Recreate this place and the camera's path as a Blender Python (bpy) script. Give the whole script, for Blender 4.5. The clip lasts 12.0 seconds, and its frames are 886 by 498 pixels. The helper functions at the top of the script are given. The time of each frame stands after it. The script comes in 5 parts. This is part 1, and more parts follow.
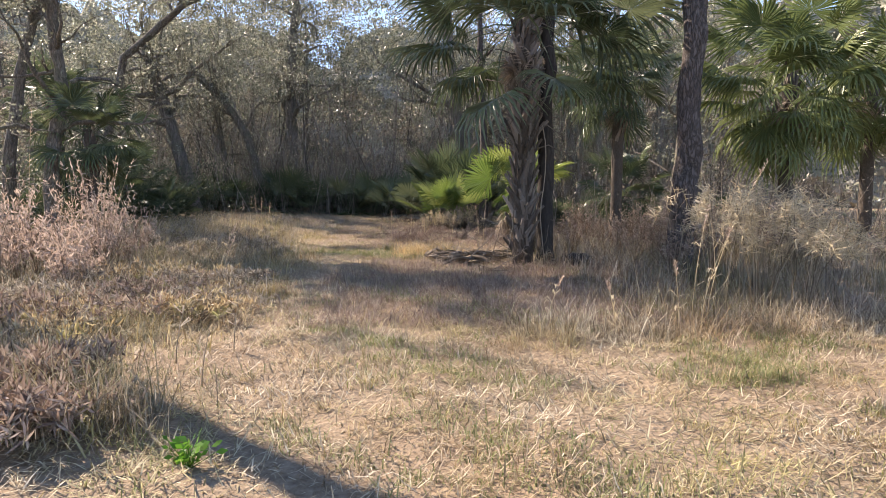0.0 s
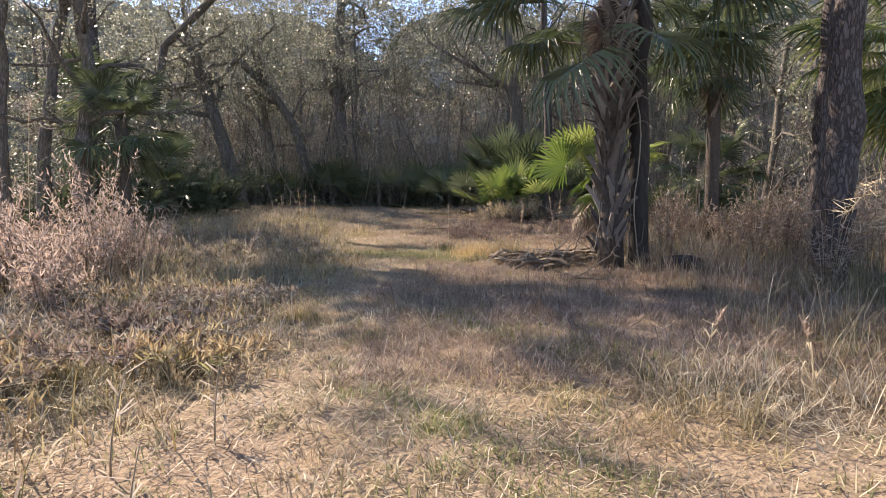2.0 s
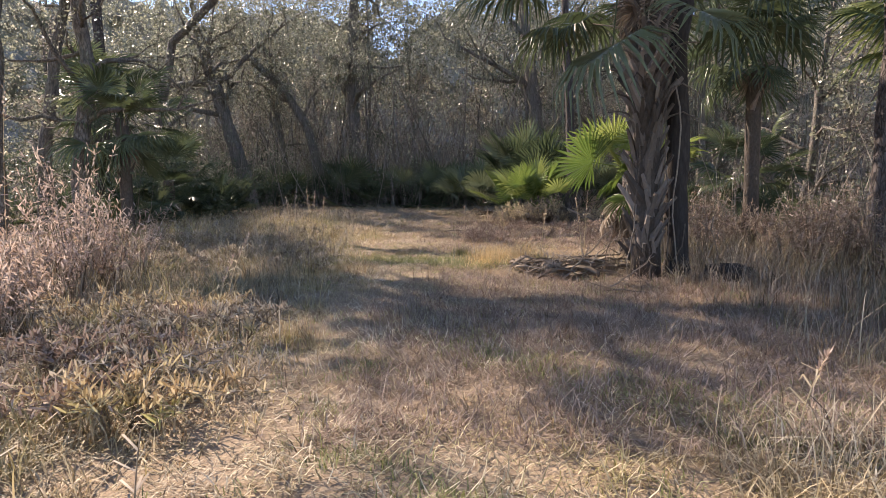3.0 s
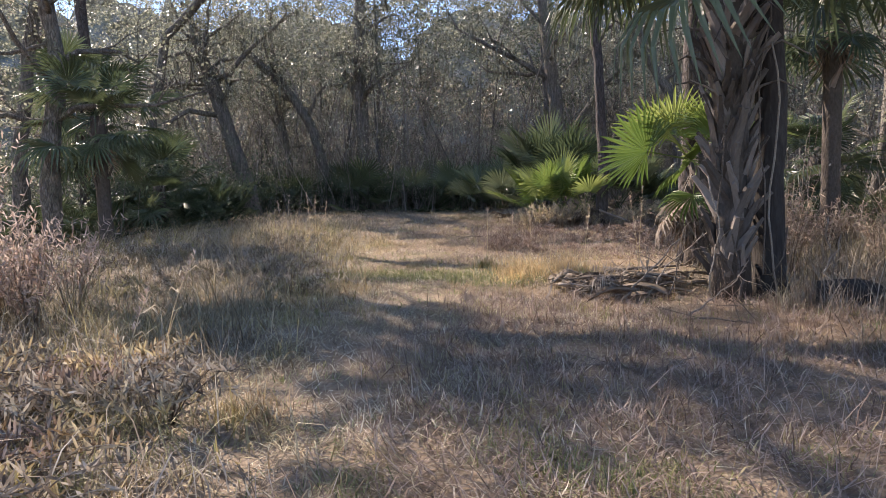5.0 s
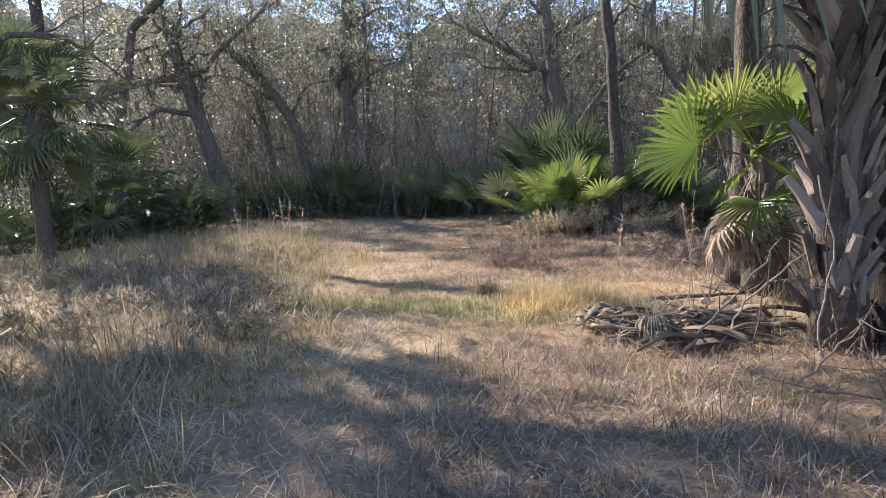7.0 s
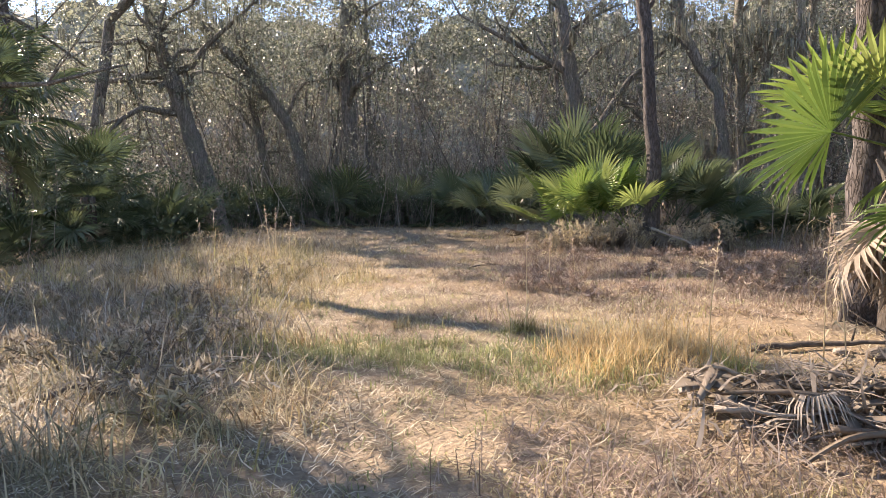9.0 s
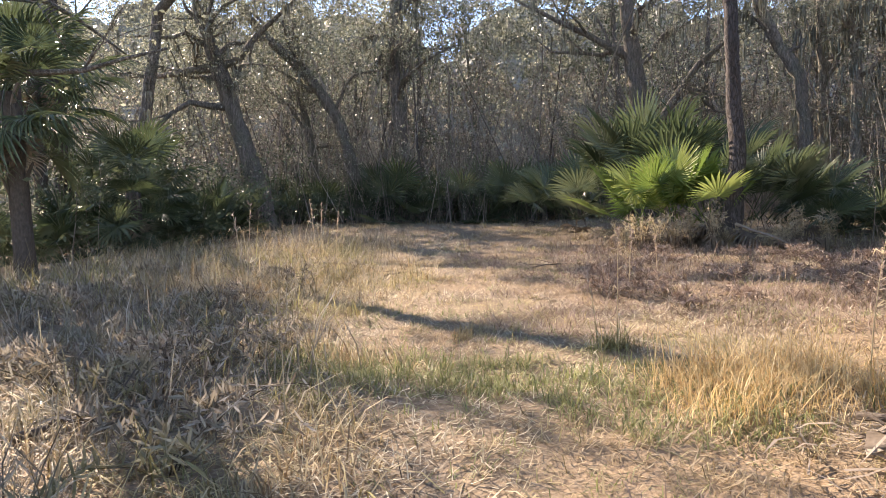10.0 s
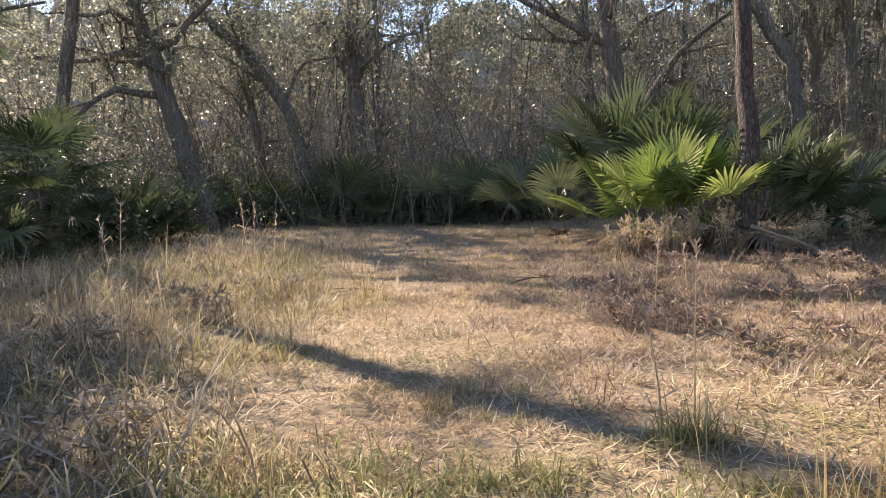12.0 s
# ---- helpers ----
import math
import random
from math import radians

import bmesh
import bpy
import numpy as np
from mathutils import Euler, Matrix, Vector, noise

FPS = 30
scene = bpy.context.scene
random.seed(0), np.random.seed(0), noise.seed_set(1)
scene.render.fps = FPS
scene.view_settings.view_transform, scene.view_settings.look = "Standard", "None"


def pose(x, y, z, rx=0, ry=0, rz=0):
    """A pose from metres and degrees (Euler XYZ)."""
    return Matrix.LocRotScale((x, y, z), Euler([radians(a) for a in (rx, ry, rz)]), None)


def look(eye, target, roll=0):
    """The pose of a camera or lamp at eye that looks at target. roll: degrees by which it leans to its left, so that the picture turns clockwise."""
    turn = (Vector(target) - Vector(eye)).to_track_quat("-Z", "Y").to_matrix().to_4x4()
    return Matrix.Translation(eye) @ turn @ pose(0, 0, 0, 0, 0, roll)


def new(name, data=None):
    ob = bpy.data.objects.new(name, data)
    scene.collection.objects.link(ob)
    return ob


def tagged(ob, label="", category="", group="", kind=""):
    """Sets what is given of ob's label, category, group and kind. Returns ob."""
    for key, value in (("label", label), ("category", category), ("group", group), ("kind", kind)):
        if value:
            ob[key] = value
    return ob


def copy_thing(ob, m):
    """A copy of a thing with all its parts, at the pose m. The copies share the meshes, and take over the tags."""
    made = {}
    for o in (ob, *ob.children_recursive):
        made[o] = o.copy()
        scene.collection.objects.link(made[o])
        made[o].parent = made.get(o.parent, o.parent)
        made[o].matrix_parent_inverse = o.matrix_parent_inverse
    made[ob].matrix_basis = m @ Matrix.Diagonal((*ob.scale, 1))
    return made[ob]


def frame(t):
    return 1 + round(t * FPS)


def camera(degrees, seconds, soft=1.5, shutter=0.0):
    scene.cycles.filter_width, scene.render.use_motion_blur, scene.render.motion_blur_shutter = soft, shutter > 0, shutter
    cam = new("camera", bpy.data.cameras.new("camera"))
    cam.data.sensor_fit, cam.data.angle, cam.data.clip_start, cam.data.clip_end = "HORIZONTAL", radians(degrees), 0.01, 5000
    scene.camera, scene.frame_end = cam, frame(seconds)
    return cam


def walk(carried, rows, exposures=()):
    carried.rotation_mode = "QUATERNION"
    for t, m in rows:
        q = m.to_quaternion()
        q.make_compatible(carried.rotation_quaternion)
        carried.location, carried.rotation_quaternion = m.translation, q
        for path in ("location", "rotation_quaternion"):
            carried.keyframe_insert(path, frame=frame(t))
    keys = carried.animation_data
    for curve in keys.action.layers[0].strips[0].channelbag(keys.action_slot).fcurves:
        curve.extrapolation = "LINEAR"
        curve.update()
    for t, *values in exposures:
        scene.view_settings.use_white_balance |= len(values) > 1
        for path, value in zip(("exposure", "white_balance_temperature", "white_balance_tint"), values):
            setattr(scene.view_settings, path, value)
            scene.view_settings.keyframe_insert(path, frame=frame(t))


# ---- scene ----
cam = camera(68.8, 12.0, soft=0.8)
METRES, EYE, TILT, LEAN, TURN = 14.3, 1.5, 0.0, 0.0, 0.0
ROWS = [
    (0.0, 0.0, 0.0, 0.0, 0.01, -4.72, -0.18),
    (0.5, -0.0037, 0.043, 0.0007, 2.94, -5.17, 0.55),
    (1.0, -0.0096, 0.0859, 0.0019, 4.28, -5.13, 0.66),
    (1.5, -0.0166, 0.1284, 0.0018, 4.28, -5.46, 0.82),
    (2.0, -0.0213, 0.1718, 0.0029, 4.58, -5.68, 0.85),
    (2.5, -0.0288, 0.2101, 0.004, 5.01, -5.52, 0.95),
    (3.0, -0.0262, 0.2526, 0.0031, 6.03, -5.69, 1.04),
    (5.0, -0.0508, 0.4166, -0.003, 7.16, -5.33, 2.0),
    (5.5, -0.0581, 0.4569, -0.0027, 7.23, -5.08, 1.91),
    (6.0, -0.0619, 0.4977, -0.0032, 7.19, -4.96, 2.01),
    (6.5, -0.0643, 0.5389, -0.0017, 6.79, -5.03, 2.05),
    (8.5, -0.0898, 0.7023, -0.0014, 6.75, -4.53, 2.3),
    (9.0, -0.1016, 0.7407, -0.0026, 6.85, -4.33, 2.01),
    (9.5, -0.114, 0.7822, -0.0063, 10.38, -4.55, 2.04),
    (10.0, -0.1263, 0.82, -0.0069, 11.12, -4.46, 2.22),
    (10.5, -0.1415, 0.8613, -0.0093, 11.54, -4.52, 2.36),
    (11.0, -0.1519, 0.9019, -0.0082, 10.8, -4.48, 2.15),
    (11.5, -0.1593, 0.9391, -0.0085, 9.38, -4.4, 2.14),
    (12.0, -0.1588, 0.982, -0.0095, 7.73, -4.56, 2.35),
]
walk(cam, [(t, pose(0, 0, EYE, TILT, LEAN, TURN) @ pose(METRES * x, METRES * y, METRES * z, 90 + pitch, roll, yaw)) for t, x, y, z, yaw, pitch, roll in ROWS],
     [(0.0, 1.36, 7800, 20), (3.0, 1.24, 7800, 22), (5.0, 1.27, 7300, 21), (6.5, 1.48, 7200, 20), (8.5, 1.74, 7800, 19), (10.5, 1.65, 8050, 20), (12.0, 1.52, 8200, 20)])

# ---- world and sun ----
SUN_DIR = Vector((-0.80 * math.cos(radians(35)), 0.60 * math.cos(radians(35)), math.sin(radians(35))))
world = bpy.data.worlds.new("sky")
scene.world = world
world.use_nodes = True
wn = world.node_tree.nodes
sky = wn.new("ShaderNodeTexSky")
sky.sky_type = "NISHITA"
sky.sun_disc = False
sky.sun_elevation = radians(35)
sky.sun_rotation = radians(-53)
sky.air_density, sky.dust_density, sky.ozone_density = 0.8, 0.0, 4.0
wn["Background"].inputs["Strength"].default_value = 0.148
world.node_tree.links.new(sky.outputs["Color"], wn["Background"].inputs["Color"])
sun = new("sun", bpy.data.lights.new("sun", "SUN"))
sun.data.energy, sun.data.angle, sun.data.color = 4.8, radians(0.53), (1.0, 0.95, 0.86)
sun.matrix_basis = look((-80, 60, 70), Vector((-80, 60, 70)) - SUN_DIR)


# ---- materials ----
def ramp_node(nodes, cols):
    r = nodes.new("ShaderNodeValToRGB")
    e = r.color_ramp.elements
    while len(e) < len(cols):
        e.new(0.5)
    for i, c in enumerate(cols):
        e[i].position = i / (len(cols) - 1)
        e[i].color = (*c, 1)
    return r


def material(name, cols, rough=0.8, random_from="island", patch=None, patch_scale=0.6, patch_amount=0.6, trans=0.0,
             bump=0.0, bump_scale=30.0, stretch=(1, 1, 1), spec=0.3, grain=0.35, patch2=None, patch2_scale=0.3, patch2_amount=0.7, plates=0.0):
    """A procedural surface: random tone per piece, patches of a second palette, grain, and relief."""
    m = bpy.data.materials.new(name)
    m.use_nodes = True
    n, l = m.node_tree.nodes, m.node_tree.links
    b = n["Principled BSDF"]
    b.inputs["Roughness"].default_value = rough
    b.inputs["Specular IOR Level"].default_value = spec
    co = n.new("ShaderNodeTexCoord")
    mp = n.new("ShaderNodeMapping")
    mp.inputs["Scale"].default_value = stretch
    l.new(co.outputs["Object"], mp.inputs["Vector"])
    fine = n.new("ShaderNodeTexNoise")
    fine.inputs["Scale"].default_value = bump_scale
    fine.inputs["Detail"].default_value = 5
    l.new(mp.outputs[0], fine.inputs["Vector"])
    base = ramp_node(n, cols)
    if random_from == "island":
        src = n.new("ShaderNodeNewGeometry").outputs["Random Per Island"]
    elif random_from == "object":
        src = n.new("ShaderNodeObjectInfo").outputs["Random"]
    else:
        src = fine.outputs["Fac"]
    mixv = n.new("ShaderNodeMath")
    mixv.operation = "MULTIPLY_ADD"
    off = n.new("ShaderNodeMath")
    off.operation = "SUBTRACT"
    off.inputs[1].default_value = 0.5
    l.new(fine.outputs["Fac"], off.inputs[0])
    l.new(off.outputs[0], mixv.inputs[0])
    mixv.inputs[1].default_value = grain * 2 if random_from != "noise" else 0.0
    l.new(src, mixv.inputs[2])
    l.new(mixv.outputs[0], base.inputs["Fac"])
    out = base.outputs["Color"]
    for pal, p_scale, p_amount in ((patch, patch_scale, patch_amount), (patch2, patch2_scale, patch2_amount)):
        if not pal:
            continue
        pn = n.new("ShaderNodeTexNoise")
        pn.inputs["Scale"].default_value = p_scale
        pn.inputs["Detail"].default_value = 4
        l.new(co.outputs["Object"], pn.inputs["Vector"])
        pr = ramp_node(n, [(0, 0, 0), (p_amount,) * 3])
        pr.color_ramp.elements[0].position, pr.color_ramp.elements[1].position = 0.44, 0.64
        l.new(pn.outputs["Fac"], pr.inputs["Fac"])
        p2 = ramp_node(n, pal)
        l.new(mixv.outputs[0], p2.inputs["Fac"])
        mx = n.new("ShaderNodeMix")
        mx.data_type = "RGBA"
        l.new(pr.outputs["Color"], mx.inputs["Factor"])
        l.new(out, mx.inputs["A"])
        l.new(p2.outputs["Color"], mx.inputs["B"])
        out = mx.outputs["Result"]
    relief = fine.outputs["Fac"]
    if plates:
        vo = n.new("ShaderNodeTexVoronoi")
        vo.feature = "DISTANCE_TO_EDGE"
        vo.inputs["Scale"].default_value = plates
        warp = n.new("ShaderNodeVectorMath")
        warp.operation = "MULTIPLY_ADD"
        warp.inputs[1].default_value = (0.12, 0.12, 0.12)
        l.new(fine.outputs["Color"], warp.inputs[0])
        l.new(mp.outputs[0], warp.inputs[2])
        l.new(warp.outputs[0], vo.inputs["Vector"])
        crack = ramp_node(n, [(0.25, 0.25, 0.25), (1, 1, 1)])
        crack.color_ramp.elements[0].position, crack.color_ramp.elements[1].position = 0.01, 0.16
        l.new(vo.outputs["Distance"], crack.inputs["Fac"])
        mc = n.new("ShaderNodeMix")
        mc.data_type, mc.blend_type = "RGBA", "MULTIPLY"
        mc.inputs["Factor"].default_value = 0.55
        l.new(out, mc.inputs["A"])
        l.new(crack.outputs["Color"], mc.inputs["B"])
        out = mc.outputs["Result"]
        ad = n.new("ShaderNodeMath")
        ad.operation = "MULTIPLY_ADD"
        ad.inputs[1].default_value = 0.4
        l.new(fine.outputs["Fac"], ad.inputs[0])
        l.new(crack.outputs["Color"], ad.inputs[2])
        relief = ad.outputs[0]
    l.new(out, b.inputs["Base Color"])
    if bump:
        bp = n.new("ShaderNodeBump")
        bp.inputs["Strength"].default_value = bump
        bp.inputs["Distance"].default_value = 0.03
        l.new(relief, bp.inputs["Height"])
        l.new(bp.outputs[0], b.inputs["Normal"])
    if trans:
        t = n.new("ShaderNodeBsdfTranslucent")
        l.new(out, t.inputs["Color"])
        ms = n.new("ShaderNodeMixShader")
        ms.inputs[0].default_value = trans
        l.new(b.outputs[0], ms.inputs[1])
        l.new(t.outputs[0], ms.inputs[2])
        l.new(ms.outputs[0], n["Material Output"].inputs["Surface"])
    return m


STRAW = [(0.20, 0.13, 0.075), (0.36, 0.26, 0.15), (0.52, 0.41, 0.25), (0.62, 0.51, 0.34)]
OLIVE = [(0.15, 0.16, 0.05), (0.27, 0.27, 0.09), (0.40, 0.38, 0.14)]
M_ground = material("soil_with_thatch", [(0.08, 0.056, 0.04), (0.18, 0.13, 0.088), (0.31, 0.24, 0.165), (0.45, 0.365, 0.26)],
                    0.95, "noise", [(0.19, 0.125, 0.085), (0.36, 0.27, 0.17)], 0.45, 0.8, bump=1.0, bump_scale=24)
M_straw = material("dry_straw", STRAW, 0.6, patch=OLIVE, patch_scale=0.7, patch_amount=0.8, trans=0.3, bump_scale=3)
M_mow = material("flattened_straw", [(0.09, 0.065, 0.045), (0.34, 0.275, 0.19), (0.60, 0.52, 0.38), (0.78, 0.70, 0.54)], 0.6,
                 patch=[(0.22, 0.20, 0.08), (0.38, 0.34, 0.15), (0.52, 0.47, 0.25)], patch_scale=0.9, patch_amount=0.95, trans=0.3, bump_scale=2,
                 patch2=[(0.20, 0.12, 0.085), (0.38, 0.25, 0.18), (0.52, 0.37, 0.28)], patch2_scale=0.45, patch2_amount=0.6)
M_gold = material("golden_grass", [(0.46, 0.30, 0.13), (0.68, 0.49, 0.25), (0.83, 0.68, 0.42)], 0.55, trans=0.4, bump_scale=3)
M_green = material("green_grass", [(0.12, 0.135, 0.055), (0.23, 0.245, 0.10), (0.36, 0.36, 0.18)], 0.55, trans=0.35, bump_scale=3)
M_herb = material("herb_leaf", [(0.06, 0.17, 0.02), (0.10, 0.26, 0.03), (0.17, 0.34, 0.05)], 0.5, trans=0.35, bump_scale=3)
M_weed = material("dead_weed", [(0.12, 0.095, 0.075), (0.24, 0.195, 0.15), (0.38, 0.32, 0.25), (0.53, 0.47, 0.385)], 0.75,
                  patch=[(0.14, 0.13, 0.06), (0.24, 0.22, 0.10), (0.36, 0.31, 0.17)], patch_scale=0.5, patch_amount=0.9, trans=0.3, bump_scale=3)
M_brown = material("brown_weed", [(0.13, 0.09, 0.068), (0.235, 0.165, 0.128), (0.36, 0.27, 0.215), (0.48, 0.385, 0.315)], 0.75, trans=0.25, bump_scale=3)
M_seed = material("pinkish_seed_fluff", [(0.32, 0.23, 0.18), (0.46, 0.355, 0.29), (0.60, 0.49, 0.42)], 0.8, trans=0.45, bump_scale=3)
M_reed = material("pale_reed", [(0.42, 0.33, 0.20), (0.56, 0.46, 0.30), (0.68, 0.58, 0.41)], 0.6, trans=0.35, bump_scale=3)
M_twig = material("grey_twig", [(0.11, 0.095, 0.082), (0.22, 0.19, 0.165), (0.36, 0.32, 0.28)], 0.85, bump_scale=6)
M_oak = material("oak_bark", [(0.06, 0.052, 0.046), (0.15, 0.13, 0.114), (0.27, 0.236, 0.208), (0.39, 0.35, 0.31)], 0.9, "noise",
                 [(0.12, 0.125, 0.085), (0.25, 0.25, 0.19)], 1.6, 0.55, bump=1.0, bump_scale=14, stretch=(1, 1, 0.2), plates=24)
M_pine = material("pine_bark", [(0.03, 0.026, 0.025), (0.08, 0.068, 0.064), (0.14, 0.122, 0.117), (0.20, 0.178, 0.17)], 0.9, "noise",
                  [(0.09, 0.068, 0.06), (0.19, 0.15, 0.135)], 1.4, 0.7, bump=1.0, bump_scale=16, stretch=(1, 1, 0.3), plates=19)
# lighter copy of the oak bark, sunlight on the right-hand trunks put into its colour
M_oak_sunlit = material("sunlit_oak_bark", [(0.12, 0.10, 0.08), (0.24, 0.205, 0.165), (0.36, 0.315, 0.26), (0.45, 0.40, 0.34)], 0.9, "noise",
                  [(0.22, 0.21, 0.15), (0.36, 0.35, 0.27)], 1.6, 0.5, bump=1.0, bump_scale=14, stretch=(1, 1, 0.2), plates=24)
M_burnt = material("blackened_bark", [(0.016, 0.014, 0.013), (0.045, 0.038, 0.034), (0.095, 0.082, 0.072)], 0.9, "noise",
                   bump=1.0, bump_scale=18, stretch=(1, 1, 0.3))
M_palmtrunk = material("palm_trunk_fibre", [(0.04, 0.032, 0.027), (0.09, 0.074, 0.062), (0.16, 0.132, 0.112)], 0.95, "noise",
                       bump=1.0, bump_scale=26, stretch=(1, 1, 0.5))
M_boot = material("palm_boot", [(0.08, 0.066, 0.056), (0.16, 0.134, 0.115), (0.27, 0.23, 0.2)], 0.85, "object", bump=0.8, bump_scale=40, stretch=(1, 1, 0.3))
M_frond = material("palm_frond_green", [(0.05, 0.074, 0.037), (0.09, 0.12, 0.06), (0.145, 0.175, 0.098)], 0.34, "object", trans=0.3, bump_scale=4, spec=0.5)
# lighter copies of the frond green for sunlit palms: sunlight put into the colour
M_frond_lit = material("palm_frond_lit_yellow_green", [(0.10, 0.165, 0.04), (0.18, 0.25, 0.06), (0.29, 0.34, 0.11)], 0.36, "object", trans=0.42, bump_scale=4, spec=0.5)
M_frond_sun = material("palm_frond_sunlit_olive", [(0.09, 0.125, 0.045), (0.15, 0.19, 0.07), (0.23, 0.27, 0.11)], 0.36, "object", trans=0.35, bump_scale=4, spec=0.5)
M_frond_dead = material("palm_frond_dead", [(0.13, 0.10, 0.075), (0.26, 0.21, 0.165), (0.42, 0.35, 0.285)], 0.8, "object", trans=0.2, bump_scale=6)
M_leaf = material("oak_leaf", [(0.085, 0.094, 0.066), (0.16, 0.17, 0.12), (0.27, 0.28, 0.205), (0.40, 0.40, 0.31)], 0.3, trans=0.5, bump_scale=3, spec=0.6)
M_leaf_dry = material("dry_oak_leaf", [(0.13, 0.11, 0.085), (0.22, 0.19, 0.15), (0.35, 0.305, 0.245), (0.46, 0.41, 0.33)], 0.35, trans=0.45, bump_scale=3, spec=0.5)
M_leaf_dark = material("dark_evergreen_leaf", [(0.045, 0.062, 0.036), (0.085, 0.11, 0.065), (0.14, 0.165, 0.105)], 0.5, trans=0.25, bump_scale=3, spec=0.4)
# distance haze put into the far wood's colour as pale greys
M_far_hazy = material("far_wood", [(0.10, 0.094, 0.08), (0.22, 0.205, 0.175), (0.35, 0.335, 0.29), (0.46, 0.44, 0.39)], 0.9, "noise", [(0.14, 0.15, 0.10), (0.30, 0.31, 0.22)], 0.25, 0.8, bump=1.0, bump_scale=2.2, stretch=(1, 1, 0.45))
M_moss = material("spanish_moss", [(0.13, 0.13, 0.10), (0.21, 0.21, 0.17), (0.29, 0.29, 0.23)], 0.9, trans=0.25, bump_scale=4)
M_stick = material("weathered_stick", [(0.09, 0.07, 0.055), (0.19, 0.155, 0.125), (0.31, 0.26, 0.21)], 0.85, "object", bump=0.8, bump_scale=40, stretch=(0.3, 1, 1))


# ---- mesh helpers ----
def ground_z(x, y):
    """Height of the ground: level under the walk, rising a little towards the wood."""
    s = np.clip((np.asarray(y, float) - 22) / 20, 0, 1)
    far = np.clip((np.abs(np.asarray(x, float)) + np.abs(np.asarray(y, float) - 10) - 70) / 60, 0, 1)
    wob = 0.035 * np.sin(np.asarray(x) * 0.9 + 1.3) * np.cos(np.asarray(y) * 0.7) + 0.02 * np.sin(np.asarray(x) * 2.3 + np.asarray(y) * 1.7) + 0.030 * np.sin(np.asarray(x) * 5.1 + 1.5 * np.sin(np.asarray(y) * 3.1)) * np.sin(np.asarray(y) * 5.7 + np.asarray(x))
    side = np.clip((-np.asarray(x, float) - 2.6 - 0.1 * np.asarray(y)) / 3.0, 0, 1)
    return (0.38 * s * s * (3 - 2 * s) + 0.12 * side * side) * (1 - far) + wob * (1 - far)


def gz(x, y):
    return float(ground_z(x, y))


def mesh_of(name, verts, loops, sizes, mat, smooth=True):
    """A mesh from arrays: verts (n, 3), the corner indices in a row, and the size of each face."""
    me = bpy.data.meshes.new(name)
    verts, loops, sizes = np.asarray(verts, np.float32), np.asarray(loops, np.int32), np.asarray(sizes, np.int32)
    me.vertices.add(len(verts))
    me.vertices.foreach_set("co", verts.ravel())
    me.loops.add(len(loops))
    me.loops.foreach_set("vertex_index", loops)
    me.polygons.add(len(sizes))
    me.polygons.foreach_set("loop_start", np.concatenate(([0], np.cumsum(sizes)[:-1])).astype(np.int32))
    me.polygons.foreach_set("use_smooth", np.full(len(sizes), smooth))
    me.update(calc_edges=True)
    me.validate()
    me.materials.append(mat)
    return me


class Builder:
    """Collects vertices and faces of one mesh."""

    def __init__(self):
        self.v, self.f = [], []

    def tube(self, pts, radii, sides=6, tip=True):
        start = len(self.v)
        pts = [Vector(p) for p in pts]
        side = Vector((1, 0.13, 0.07))
        for i, p in enumerate(pts):
            d = (pts[min(i + 1, len(pts) - 1)] - pts[max(i - 1, 0)]).normalized()
            u = (side - d * side.dot(d))
            u = u.normalized() if u.length > 1e-4 else d.orthogonal().normalized()
            side = u
            w = d.cross(u)
            for k in range(sides):
                a = 2 * math.pi * k / sides
                self.v.append(p + (u * math.cos(a) + w * math.sin(a)) * radii[i])
        for i in range(len(pts) - 1):
            for k in range(sides):
                a, b = start + i * sides + k, start + i * sides + (k + 1) % sides
                self.f.append((a, b, b + sides, a + sides))
        self.f.append(tuple(start + k for k in reversed(range(sides))))
        e = start + (len(pts) - 1) * sides
        self.f.append(tuple(e + k for k in range(sides)))

    def add(self, verts, faces):
        s = len(self.v)
        self.v += [Vector(p) for p in verts]
        self.f += [tuple(s + i for i in f) for f in faces]

    def mesh(self, name, mat, smooth=True):
        return mesh_of(name, [tuple(p) for p in self.v], [i for f in self.f for i in f], [len(f) for f in self.f], mat, smooth)


def part(name, me, parent, label=""):
    ob = new(name, me)
    ob.parent = parent
    if label:
        ob["label"] = label
    return ob


def empty(name, loc, label, category, group="", kind=""):
    e = new(name)
    e.location = loc
    return tagged(e, label, category, group, kind)


rng = np.random.default_rng(7)


